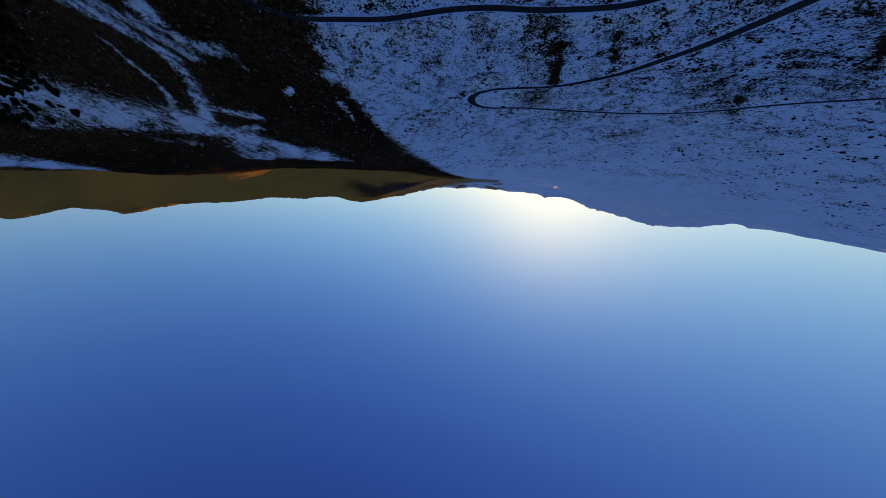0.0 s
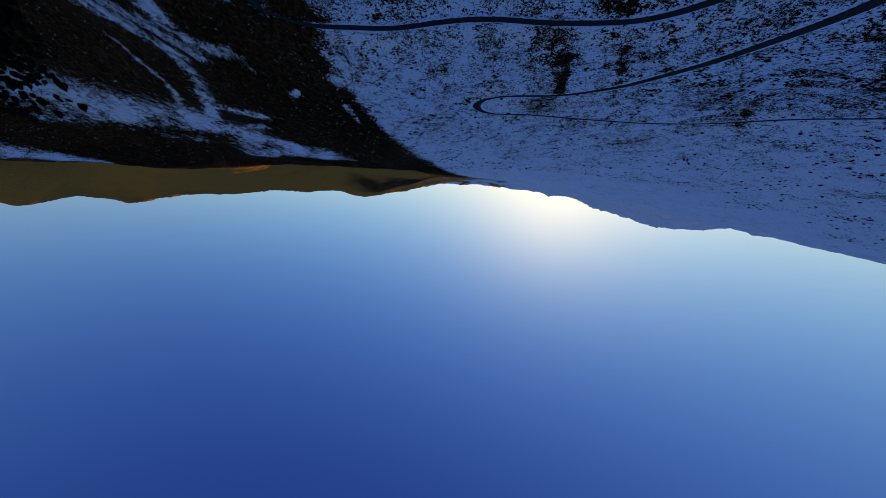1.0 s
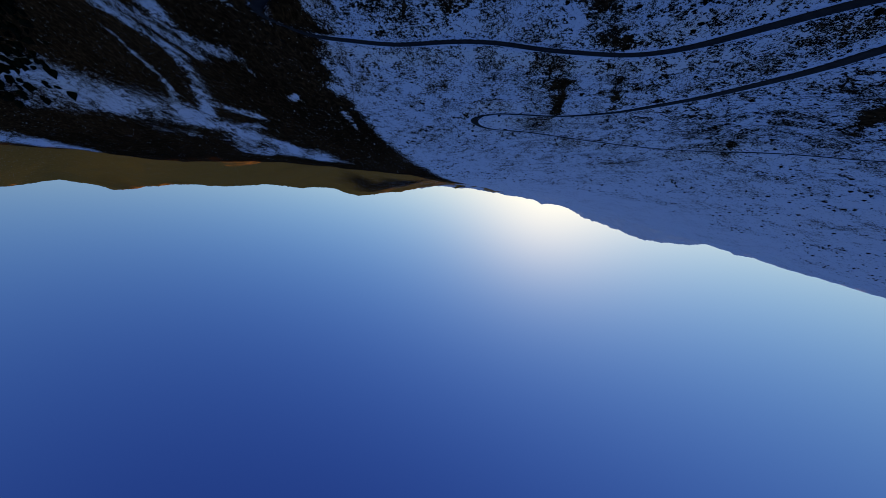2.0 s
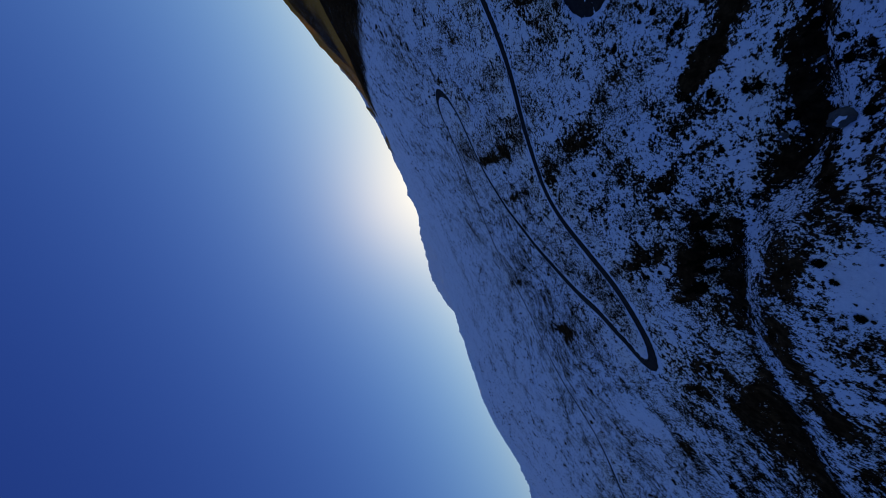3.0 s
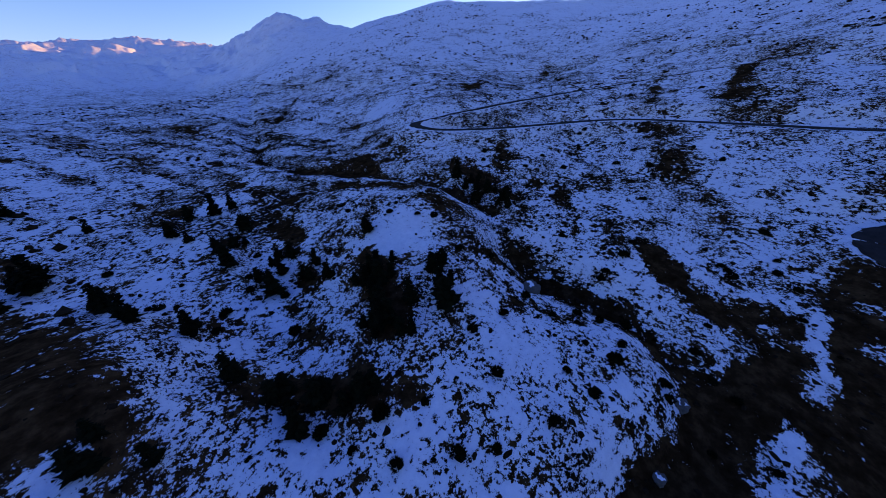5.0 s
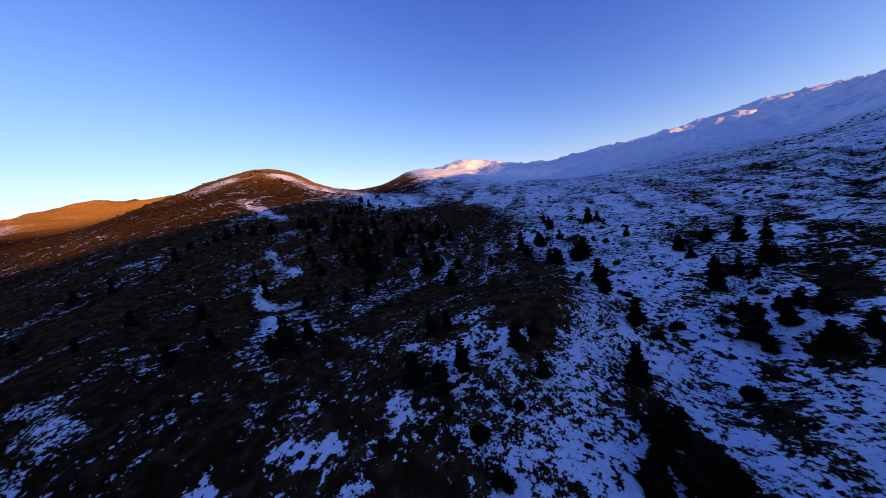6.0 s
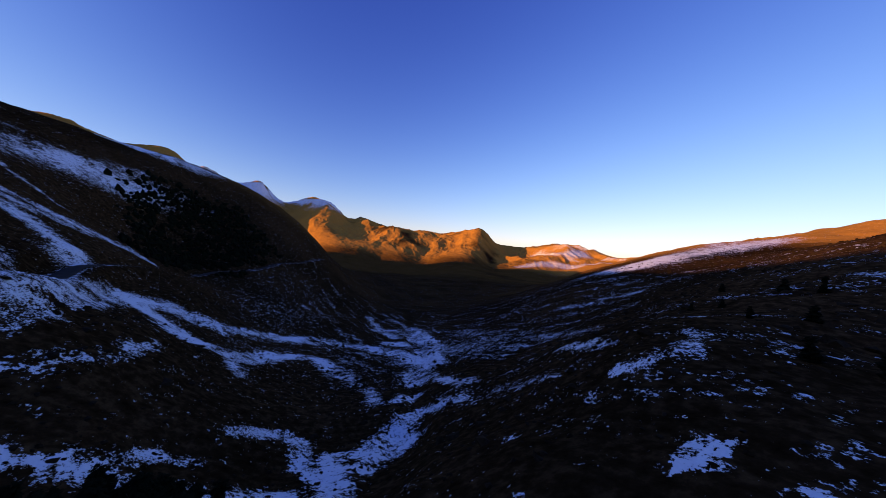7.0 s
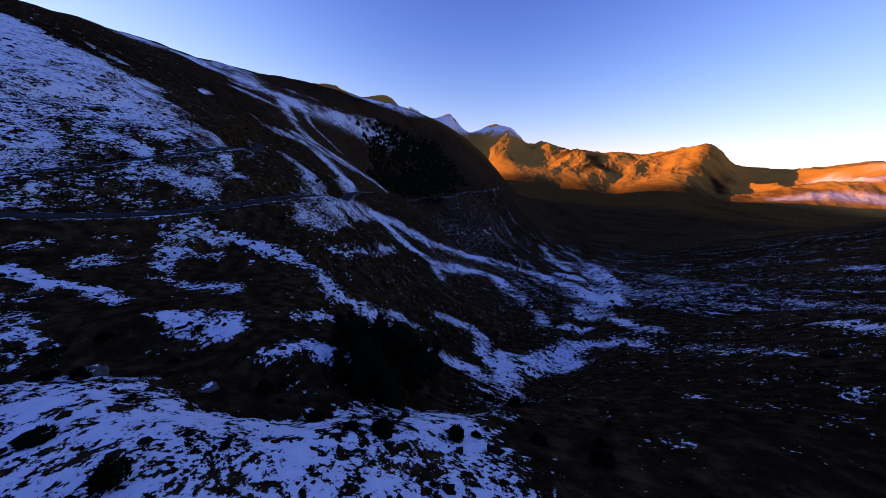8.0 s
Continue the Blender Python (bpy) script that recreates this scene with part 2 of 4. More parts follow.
# ---- snow and turf, as shares of the ground ----
# lying snow on dark ground: line, half width, strength
SNOW_ON_THE_BROWN_SLOPE = [
    ([(-69, 13), (-65, 15), (-62, 16), (-57.7, 16.2), (-53.6, 15.9), (-49.7, 15.7)], 1, 0.9),
    ([(-68, 20), (-68, 21)], 0.7, 0.7),
    ([(-61, 22), (-60, 21.2)], 0.7, 0.7),
    ([(-58.1, 29.5), (-55.5, 26.5), (-52.3, 24.6)], 0.8, 0.7),
    ([(-56.9, 29.3), (-54, 31.2), (-51.7, 31.9)], 0.6, 0.5),
    ([(-51.6, 23.9), (-47.9, 24), (-42, 23.1)], 0.8, 0.55),
    ([(-41.5, 13.9), (-39.6, 14.4)], 0.8, 0.8),
    ([(-39.1, 14.2), (-36.3, 14.2), (-34, 14.1)], 1.3, 0.9),
    ([(-58.9, 32.6), (-56.2, 34.1), (-52.9, 36.5), (-49, 36.8), (-45.3, 37.3), (-42.8, 36.8)], 1.2, 0.9),
    ([(-43.2, 38.4), (-41.4, 38.1), (-38.7, 37.3)], 0.8, 0.9),
]
SNOW_ON_THE_BROWN_SLOPE_MORE = [
    ([(-36.5, 37.1), (-33.5, 34.2), (-29.5, 31.9), (-27, 32.6), (-25, 35.4), (-21.9, 31.4)], 1.4, 0.95),
    ([(-29.1, 21.5), (-27.7, 25)], 1.1, 0.9),
    ([(-24.9, 11.9), (-23.5, 13.2), (-21.6, 14.2)], 1.2, 0.7),
    ([(-27.8, 9.5), (-26, 10.5)], 0.8, 0.5),
    ([(-25, 35.4), (-21.2, 40.4), (-17.5, 41.7)], 1.1, 0.55),
]
SNOW_BY_THE_STREAM = [
    ([(-15.4, 32.2), (-12.5, 32.1), (-9.7, 33.6), (-6.6, 34.4), (-3.2, 28.8), (-0.9, 29.3)], 2, 0.8),
    ([(-19.3, 25.3), (-16.4, 27.3)], 1.1, 0.6),
    ([(-13.5, 53), (-6.6, 57)], 1.4, 0.7),
    ([(-3.7, 56.5), (-2.9, 45.2), (0.2, 40.2), (0.1, 29.7), (-0.3, 22.5)], 1.9, 0.85),
    ([(3.1, 48.4), (1.8, 31.4)], 1.6, 0.9),
    ([(7.4, 47.3), (15.1, 51.7), (25, 60), (30.1, 59), (33.1, 53.3)], 2.7, 0.8),
    ([(7.1, 40.7), (15.1, 46.9), (21.4, 50.7)], 1.9, 0.8),
    ([(24, 69), (34, 76)], 1.6, 0.8),
    ([(-19.4, -1.1), (-17.8, -1), (-16.4, 0.1)], 1.8, 0.75),
    ([(-18.9, -2.8), (-17.1, -3.2)], 1.4, 0.8),
    ([(-14.4, -1.5), (-13.6, -0.4), (-13.3, 0.4)], 1.2, 0.7),
]
SNOW_BY_THE_STREAM_MORE = [
    ([(-11.9, -2), (-11.1, 0), (-10, 0.8), (-8.9, -0.8)], 3, 0.85),
    ([(-8.2, 0.5), (-7, 2.3)], 1.4, 0.7),
    ([(-3.9, 22.4), (-4.5, 10.1)], 1.1, 0.5),
]
SNOW_BELOW_ROAD = [
    ([(-58, 139), (-46, 134), (-35, 117), (-21, 111), (-10, 136), (5, 144), (13, 135), (16, 105)], 5.4, 0.95),
    ([(-49, 155), (-30, 159), (-7, 174), (20, 188), (42, 183), (57, 161), (56, 125)], 5.4, 0.85),
    ([(-49, 80), (-60, 133), (-54, 152)], 3.6, 0.8),
    ([(-46.6, 53), (-45, 68)], 2.5, 0.6),
    ([(-21, 111), (-17, 86)], 1.6, 0.8),
    ([(-32, 79), (-34.2, 59.3), (-38, 48.8)], 1.4, 0.6),
    ([(74, 244), (96, 223), (84, 180)], 7.2, 0.7),
    ([(62, 187), (78, 171), (57, 121), (40, 94)], 5.4, 0.8),
    ([(16, 105), (19, 88), (19, 68)], 1.8, 0.6),
    ([(80, 166), (82, 140), (91, 120)], 16.2, 0.33),
]
SNOW_BELOW_ROAD_MORE = [
    ([(7, 264), (11, 258)], 2.7, 0.5),
]
SNOW_ABOVE_ROAD = [
    ([(-169, 234), (-147, 208), (-133, 194), (-119, 189), (-110, 199), (-101, 212), (-93, 240), (-83, 235)], 3.9, 0.9),
    ([(-90, 121), (-79, 115), (-49, 66)], 4.5, 0.65),
    ([(-102, 170), (-84, 162), (-79, 151)], 5.2, 0.8),
    ([(-122, 142), (-117, 145), (-115, 162), (-111, 168)], 2.1, 0.7),
    ([(-167, 185), (-170, 209), (-167, 241), (-157, 281), (-145, 318)], 2.4, 0.65),
    ([(-150, 238), (-137, 226), (-116, 226)], 1.8, 0.5),
    ([(-162, 106), (-148, 105)], 1.5, 0.7),
    ([(-137, 126), (-137, 130)], 1.5, 0.95),
]
SNOW_LEFT_OF_THE_BENDS = [
    ([(-155, 60), (-150, 62), (-141, 68), (-128, 67), (-115, 66), (-99, 62), (-94, 67), (-90, 75)], 5.5, 0.85),
    ([(-141, 84), (-133, 89), (-130, 96)], 3.9, 0.7),
    ([(-124, 91), (-114, 89)], 3.3, 0.6),
    ([(-139, 51), (-135, 54), (-127, 61)], 5.5, 0.85),
    ([(-105, 32), (-98, 40), (-91, 43)], 2, 0.7),
    ([(-92, 50), (-85, 50), (-83, 50)], 2.4, 0.8),
    ([(-86, 58), (-87, 68), (-79, 66)], 2.2, 0.8),
    ([(-69, 56), (-66, 56), (-63, 55)], 1.3, 0.8),
    ([(-82, 30), (-79, 34), (-77, 39), (-73, 45)], 2, 0.55),
    ([(-76, 42), (-72, 44), (-65, 46)], 1.8, 0.75),
    ([(-93, 25), (-88, 27)], 1.3, 0.8),
]
SNOW_LEFT_OF_THE_BENDS_MORE = [
    ([(-88, 23), (-84, 24), (-82, 27)], 0.7, 0.9),
]
SNOW_ON_THE_SHADED_HILL = [
    ([(160, 122), (161, 106), (171, 96), (175, 82)], 3.3, 0.55),
    ([(112, 91), (102, 69), (84, 49)], 3.9, 0.4),
    ([(58.9, 41.4), (54.5, 30.9), (53.7, 27.5)], 2, 0.6),
    ([(37.3, 15.6), (40.3, 12.5), (44, 10.8), (55.9, 13.3)], 1.5, 0.75),
    ([(114, 181), (113, 143), (113, 105)], 8.8, 0.26),
    ([(103, 300), (100, 224), (84, 150)], 4.4, 0.8),
    ([(85, 227), (86, 177), (63, 114)], 3.3, 0.75),
    ([(75, 292), (74, 248), (74, 208)], 4.4, 0.7),
    ([(48, 95), (45, 73), (43, 61)], 2.8, 0.75),
    ([(77, 96), (77, 85)], 1.3, 0.4),
    ([(19.8, 0.4), (23.7, -0.6)], 0.9, 0.7),
    ([(18.1, -4.3), (15.9, -4.6)], 0.7, 0.6),
]
SNOW_ON_THE_SHADED_HILL_MORE = [
    ([(30, -4.8), (25.7, -5.4)], 0.7, 0.7),
]
SNOW_ON_THE_EAST_HILL = [
    ([(101, -29), (93, -29), (83, -29)], 1.4, 0.95),
    ([(75, -18), (82, -21)], 0.9, 0.8),
    ([(72, -19), (69, -24)], 1.5, 0.9),
    ([(39.7, -10.3), (47.4, -12.2), (62, -17), (57.1, -21), (37.7, -16.7)], 1.7, 0.95),
    ([(33.1, -9.1), (29, -9.7), (23.5, -8), (19.8, -6.8)], 0.9, 0.8),
    ([(25.5, -9.8), (22.1, -10.2)], 0.9, 0.7),
    ([(17, -7.3), (16, -9.1), (11.7, -8.4)], 1.1, 0.9),
    ([(186, -44), (149, -44), (135, -48)], 3.3, 0.55),
    ([(12.7, -11.1), (12.2, -12.6), (9.5, -12)], 1, 0.85),
    ([(12.9, -15.3), (11.1, -16.1)], 0.8, 0.8),
    ([(31.5, -19.4), (33.8, -21.3)], 0.8, 0.8),
    ([(55.1, -51.6), (55.3, -54.3)], 1.1, 0.8),
    ([(21.3, -22.8), (19.7, -23.1)], 0.7, 0.7),
]
SNOW_LOW_ON_THE_EAST_HILL = [
    ([(12.1, -17), (12.7, -19.4), (11.6, -20.4), (11.4, -21.9), (11.8, -24.4), (13.2, -27.5), (14.5, -29.5)], 1.7, 0.95),
    ([(9.1, -19.1), (9.3, -21.2), (9.6, -23.8), (10.5, -26.7), (11, -28)], 1.3, 0.95),
    ([(8.7, -25.4), (8.5, -27.4), (8.3, -28.7)], 1, 0.85),
    ([(13.7, -20.9), (15.5, -23)], 0.9, 0.7),
    ([(8.2, -15.4), (9.2, -16.9)], 0.8, 0.8),
    ([(7.4, -18.7), (6.8, -20.7), (5.9, -22.7)], 0.8, 0.7),
    ([(30.9, -50.1), (33.4, -56.7)], 2.2, 0.4),
]
SNOW_ON_THE_CREST = [
    ([(256, -35), (284, -57)], 8, 0.75),
    ([(309, 163), (374, 148), (506, 137)], 40, 0.95),
    ([(285, -101), (225, -105), (136, -98), (117, -110)], 14, 0.9),
    ([(2655, 2498), (2582, 2081), (2916, 2058)], 80, 0.8),
    ([(1878, 1938), (2182, 1880), (2550, 1684)], 60, 0.7),
]
SNOW_ON_THE_NORTH_RIDGE = [
    ([(-109, 353), (-135, 318), (-152, 266), (-165, 231), (-183, 209), (-200, 191), (-209, 170)], 9.9, 0.85),
    ([(-182, 220), (-203, 239), (-213, 197), (-224, 164)], 8.8, 0.85),
    ([(-105, 476), (-130, 431), (-177, 421)], 12.1, 0.85),
    ([(-100, 205), (-105, 187), (-113, 177), (-119, 169)], 3.3, 0.7),
    ([(-121, 184), (-133, 196), (-149, 206)], 2.8, 0.7),
    ([(-131, 362), (-157, 276)], 4.4, 0.4),
    ([(-81, 365), (-105, 365), (-123, 347)], 5.5, 0.35),
    ([(-151, 201), (-155, 183), (-155, 173)], 2.8, 0.6),
    ([(-166, 291), (-177, 263)], 3.3, 0.4),
]
SNOW_UNDER_THE_HILL = [
    ([(14.9, -29.2), (13, -25.2), (10.8, -20.6), (9.3, -16.5)], 2.4, 0.62),
    ([(8.5, -29), (8.7, -26.4)], 0.9, 0.8),
    ([(3.9, -22.2), (5.2, -19.4), (6.2, -15.9)], 1.8, 0.6),
    ([(0.2, -20.9), (-4, -19.9), (-6.8, -18.4), (-8.7, -14.6)], 2.2, 0.85),
    ([(0.5, -17.8), (-5.1, -15.4), (-8.4, -11.3)], 2.4, 0.7),
    ([(0.9, -28.8), (-2.7, -26.1), (-4.4, -22.6)], 1.5, 0.6),
]
SNOW_STROKES = SNOW_UNDER_THE_HILL + SNOW_ON_THE_NORTH_RIDGE + SNOW_ON_THE_BROWN_SLOPE + SNOW_ON_THE_BROWN_SLOPE_MORE + SNOW_BY_THE_STREAM + SNOW_BY_THE_STREAM_MORE + SNOW_BELOW_ROAD + SNOW_BELOW_ROAD_MORE + SNOW_ABOVE_ROAD + SNOW_LEFT_OF_THE_BENDS + SNOW_LEFT_OF_THE_BENDS_MORE + SNOW_ON_THE_SHADED_HILL + SNOW_ON_THE_SHADED_HILL_MORE + SNOW_ON_THE_EAST_HILL + SNOW_LOW_ON_THE_EAST_HILL + SNOW_ON_THE_CREST
# bare ribs and wooded bands in the deep snow: line, half width, strength
BARE_BY_THE_GULLY = [
    ([(-22, -193), (-30, -167), (-43, -139), (-54, -130), (-55, -108), (-54, -80)], 1.8, 0.7),
    ([(-20, -135), (-31, -110), (-34, -87), (-38, -75), (-45, -63), (-47, -49.8), (-46, -37.4), (-51.9, -29.8), (-50.8, -24.2)], 1.9, 0.9),
    ([(-3, -112), (-17, -118), (-23, -91), (-33, -76), (-39, -70)], 2.4, 0.7),
    ([(-16, -78), (-21, -72), (-18.7, -56.8), (-16.1, -42.8)], 2, 1.1),
    ([(-12, -74), (-9, -67)], 1.6, 1),
    ([(-26.1, -39.1), (-23.9, -33.7), (-21.6, -25.3)], 2, 1.2),
    ([(-31.2, -33.9), (-27.6, -34.2)], 1.4, 1),
    ([(-33.4, -33.8), (-38.6, -28.9), (-45.3, -23.5), (-49.7, -13.7), (-51.3, -3.5)], 1, 1),
    ([(-51.3, -3.5), (-56, 6.1), (-54.1, 11.3)], 0.8, 0.9),
]
BARE_BY_THE_GULLY_MORE = [
    ([(-48.5, -2.1), (-37.2, 2.5), (-30.2, 5.4), (-24.6, 3.4), (-22.8, 4.3)], 0.9, 0.9),
]
BARE_BELOW_THE_ROAD = [
    ([(-68, -59), (-64, -48), (-58.2, -38.3), (-55.7, -32.6)], 2.6, 1),
    ([(-77, -31), (-66, -22), (-60, -15.2), (-62, -10)], 2.4, 1.1),
    ([(-64, -4), (-59.4, 3.5), (-59.7, 11)], 2.4, 1.2),
    ([(-83, -39), (-72, -34)], 1.8, 0.6),
    ([(-117, -22), (-99, -14), (-87, -6)], 2.2, 0.8),
    ([(-95, -4), (-81, 4)], 1.8, 0.7),
    ([(-15.6, -16), (-12.7, -21.8)], 1.5, 0.9),
    ([(-9.4, -7.9), (-9, -2.2), (-10.3, 3)], 1.2, 0.9),
    ([(-75, -136), (-67, -98), (-64, -79)], 4, 0.6),
    ([(-112, -221), (-86, -236), (-66, -271)], 1.4, 0.9),
    ([(-83, -208), (-60, -175)], 1.5, 0.6),
    ([(-23.8, -51.2), (-21.2, -38.8), (-19.1, -23.6)], 2.4, 0.5),
]
BARE_BELOW_THE_ROAD_MORE = [
    ([(-11.5, -41.8), (-12.8, -33.9), (-14.5, -28.5)], 1.4, 0.6),
]
BARE_ON_THE_WEST_SLOPE = [
    ([(-147, -111), (-99, -87)], 2, 1),
    ([(-118, -117), (-125, -108)], 3.5, 0.5),
    ([(-163, -7), (-131, -8)], 3, 1.1),
    ([(-170, 19), (-174, -1)], 3.5, 0.9),
    ([(-149, 19), (-125, 22)], 4.5, 0.7),
    ([(-178, -35), (-133, -28)], 2.2, 0.7),
    ([(-111, 22), (-99, 20)], 2.4, 0.8),
    ([(-207, -106), (-179, -94)], 1.8, 0.6),
    ([(-198, -345), (-127, -244)], 3, 0.5),
    ([(-103, -180), (-92, -177)], 2.5, 0.5),
    ([(-85, -55), (-74, -45)], 3, 0.6),
    ([(-90, -72), (-103, -60)], 3.5, 0.45),
    ([(-94, -49), (-109, -39)], 2.5, 0.4),
]
BARE_UNDER_THE_PINES = [
    ([(-5, -93), (-14, -93), (-17, -77)], 1.8, 1.1),
    ([(23, -88), (16, -78), (5.9, -59.9)], 1.8, 1.1),
    ([(-8, -177), (-30, -141), (-43, -96), (-54, -70)], 3, 0.6),
    ([(-16, -212), (-37, -178), (-57, -145)], 4.5, 0.6),
    ([(39, -146), (17, -168)], 2.5, 0.6),
    ([(-4.1, -28.8), (-9.2, -23.2), (-12.4, -18.5)], 1.8, 1.2),
    ([(-23, -35.8), (-20.4, -25.6)], 2.2, 1.2),
    ([(-0.8, -45.8), (-9.1, -36), (-14, -26), (-14.1, -17.1)], 3.5, 0.45),
    ([(-70, -57), (-64, -39), (-59.2, -28.2)], 3, 0.8),
    ([(-43.6, -44.4), (-42.8, -33.9), (-43.9, -21.4), (-50.4, -11.4), (-51.2, -4.7)], 1, 1),
    ([(-68, -13), (-59.7, -0.5), (-57.6, 6.2)], 2.4, 1.1),
]
BARE_UNDER_THE_PINES_MORE = [
    ([(-115, -16), (-94, -7)], 3, 0.7),
    ([(-99, -99), (-138, -104)], 3, 0.6),
]
BARE_AT_THE_FOOT = [
    ([(-37.1, -3.1), (-34, -2), (-31, -0.2), (-28.4, 1)], 0.6, 0.9),
    ([(-28.6, -3.3), (-26.2, -2.7), (-23.7, -2.8), (-21.1, -2)], 0.7, 1),
    ([(-19.2, -1.9), (-17.2, -2.1), (-15.5, -1.7), (-14.7, -0.8), (-13.9, 0.5)], 0.5, 0.9),
    ([(-14.2, -1.9), (-13.1, -0.7), (-12.4, 1.1)], 0.9, 1.1),
]
BARE_STROKES = BARE_BY_THE_GULLY + BARE_BY_THE_GULLY_MORE + BARE_BELOW_THE_ROAD + BARE_BELOW_THE_ROAD_MORE + BARE_ON_THE_WEST_SLOPE + BARE_UNDER_THE_PINES + BARE_UNDER_THE_PINES_MORE + BARE_AT_THE_FOOT
POOLS = [(-33.6, -40, 6, 8), (-30, -12, 8, 5), (-14, -92, 8, 6), (-86, -120, 12, 9), (-130, -300, 40, 40)]  # smooth snow: x, y, half lengths
# the edge of the country that lies deep in snow, from the north-western crest along the bends, the stream and the eastern hill
SNOW_EDGE = [(-3600, 271), (-360, 102), (-205, 95), (-161, 96), (-131, 94), (-112, 89), (-96, 76), (-88, 45), (-87, 22), (-66, 16), (-49, 10), (-32, 6), (-25, 6), (-18, 10), (-12, 14), (-6, 9), (-1, -4), (6, -15), (5, -34), (13, -59), (37, -79), (50, -101), (80, -119), (125, -128), (260, -235), (420, -330), (900, -560), (2200, -900), (2500, -5900), (-5900, -5900), (-5900, 400)]


def edge_distance(x, y):
    """Metres inside the snow's edge; below nought outside."""
    best, inside = np.full(x.shape, 1e12), np.zeros(x.shape, bool)
    for (ax, ay), (bx, by) in zip(SNOW_EDGE, SNOW_EDGE[1:] + SNOW_EDGE[:1]):
        dx, dy = bx - ax, by - ay
        s = np.clip(((x - ax) * dx + (y - ay) * dy) / (dx * dx + dy * dy), 0, 1)
        best = np.minimum(best, (x - ax - s * dx) ** 2 + (y - ay - s * dy) ** 2)
        if dy:
            inside ^= ((ay > y) != (by > y)) & (x < ax + dx * (y - ay) / dy)
    return np.where(inside, 1, -1) * np.sqrt(best)


def fall_streaks(x, y):
    """Noise drawn out down the slopes, about 0 to 1."""
    out, near = np.full(x.shape, 0.5), np.hypot(x - MID_X, y - MID_Y) < 800
    x, y = x[near], y[near]
    # the way of the slope, from a grid of four metres
    line = np.arange(-804.0, 805.0, 4.0)
    gu, gv = np.meshgrid(MID_X + line, MID_Y + line)
    dv, du = np.gradient(landform(gu.ravel(), gv.ravel()).reshape(gu.shape))
    steep = np.hypot(du, dv) + 0.04
    i, j = np.rint((x - MID_X + 804) / 4).astype(int), np.rint((y - MID_Y + 804) / 4).astype(int)
    gx_, gy_ = (du / steep)[j, i], (dv / steep)[j, i]
    long = 1.0 + np.hypot(x - MID_X, y - MID_Y) / 120.0
    total = 0.0
    for k in range(-4, 5):
        px, py = x + gx_ * k * long + 1.6 * fbm(x / 7, y / 7, 2, 91), y + gy_ * k * long
        total = total + vnoise(px / (1.5 * long), py / (1.5 * long), 93) + 0.7 * vnoise(px / (4.2 * long), py / (4.2 * long), 94)
    out[near] = np.clip(0.5 + 1.9 * (total / 15.3 - 0.5), 0, 1)
    return out


def by_line(x, y, line, half):
    """The places beside a line, and how far they are from it."""
    curve = spline(line, 1.0 + 0.2 * half)
    lo, hi = curve.min(0) - 2.4 * half - 4, curve.max(0) + 2.4 * half + 4
    k = np.where((x > lo[0]) & (x < hi[0]) & (y > lo[1]) & (y < hi[1]))[0]
    return k, near_line(x[k], y[k], curve, half * 2.4 + 4)[0]


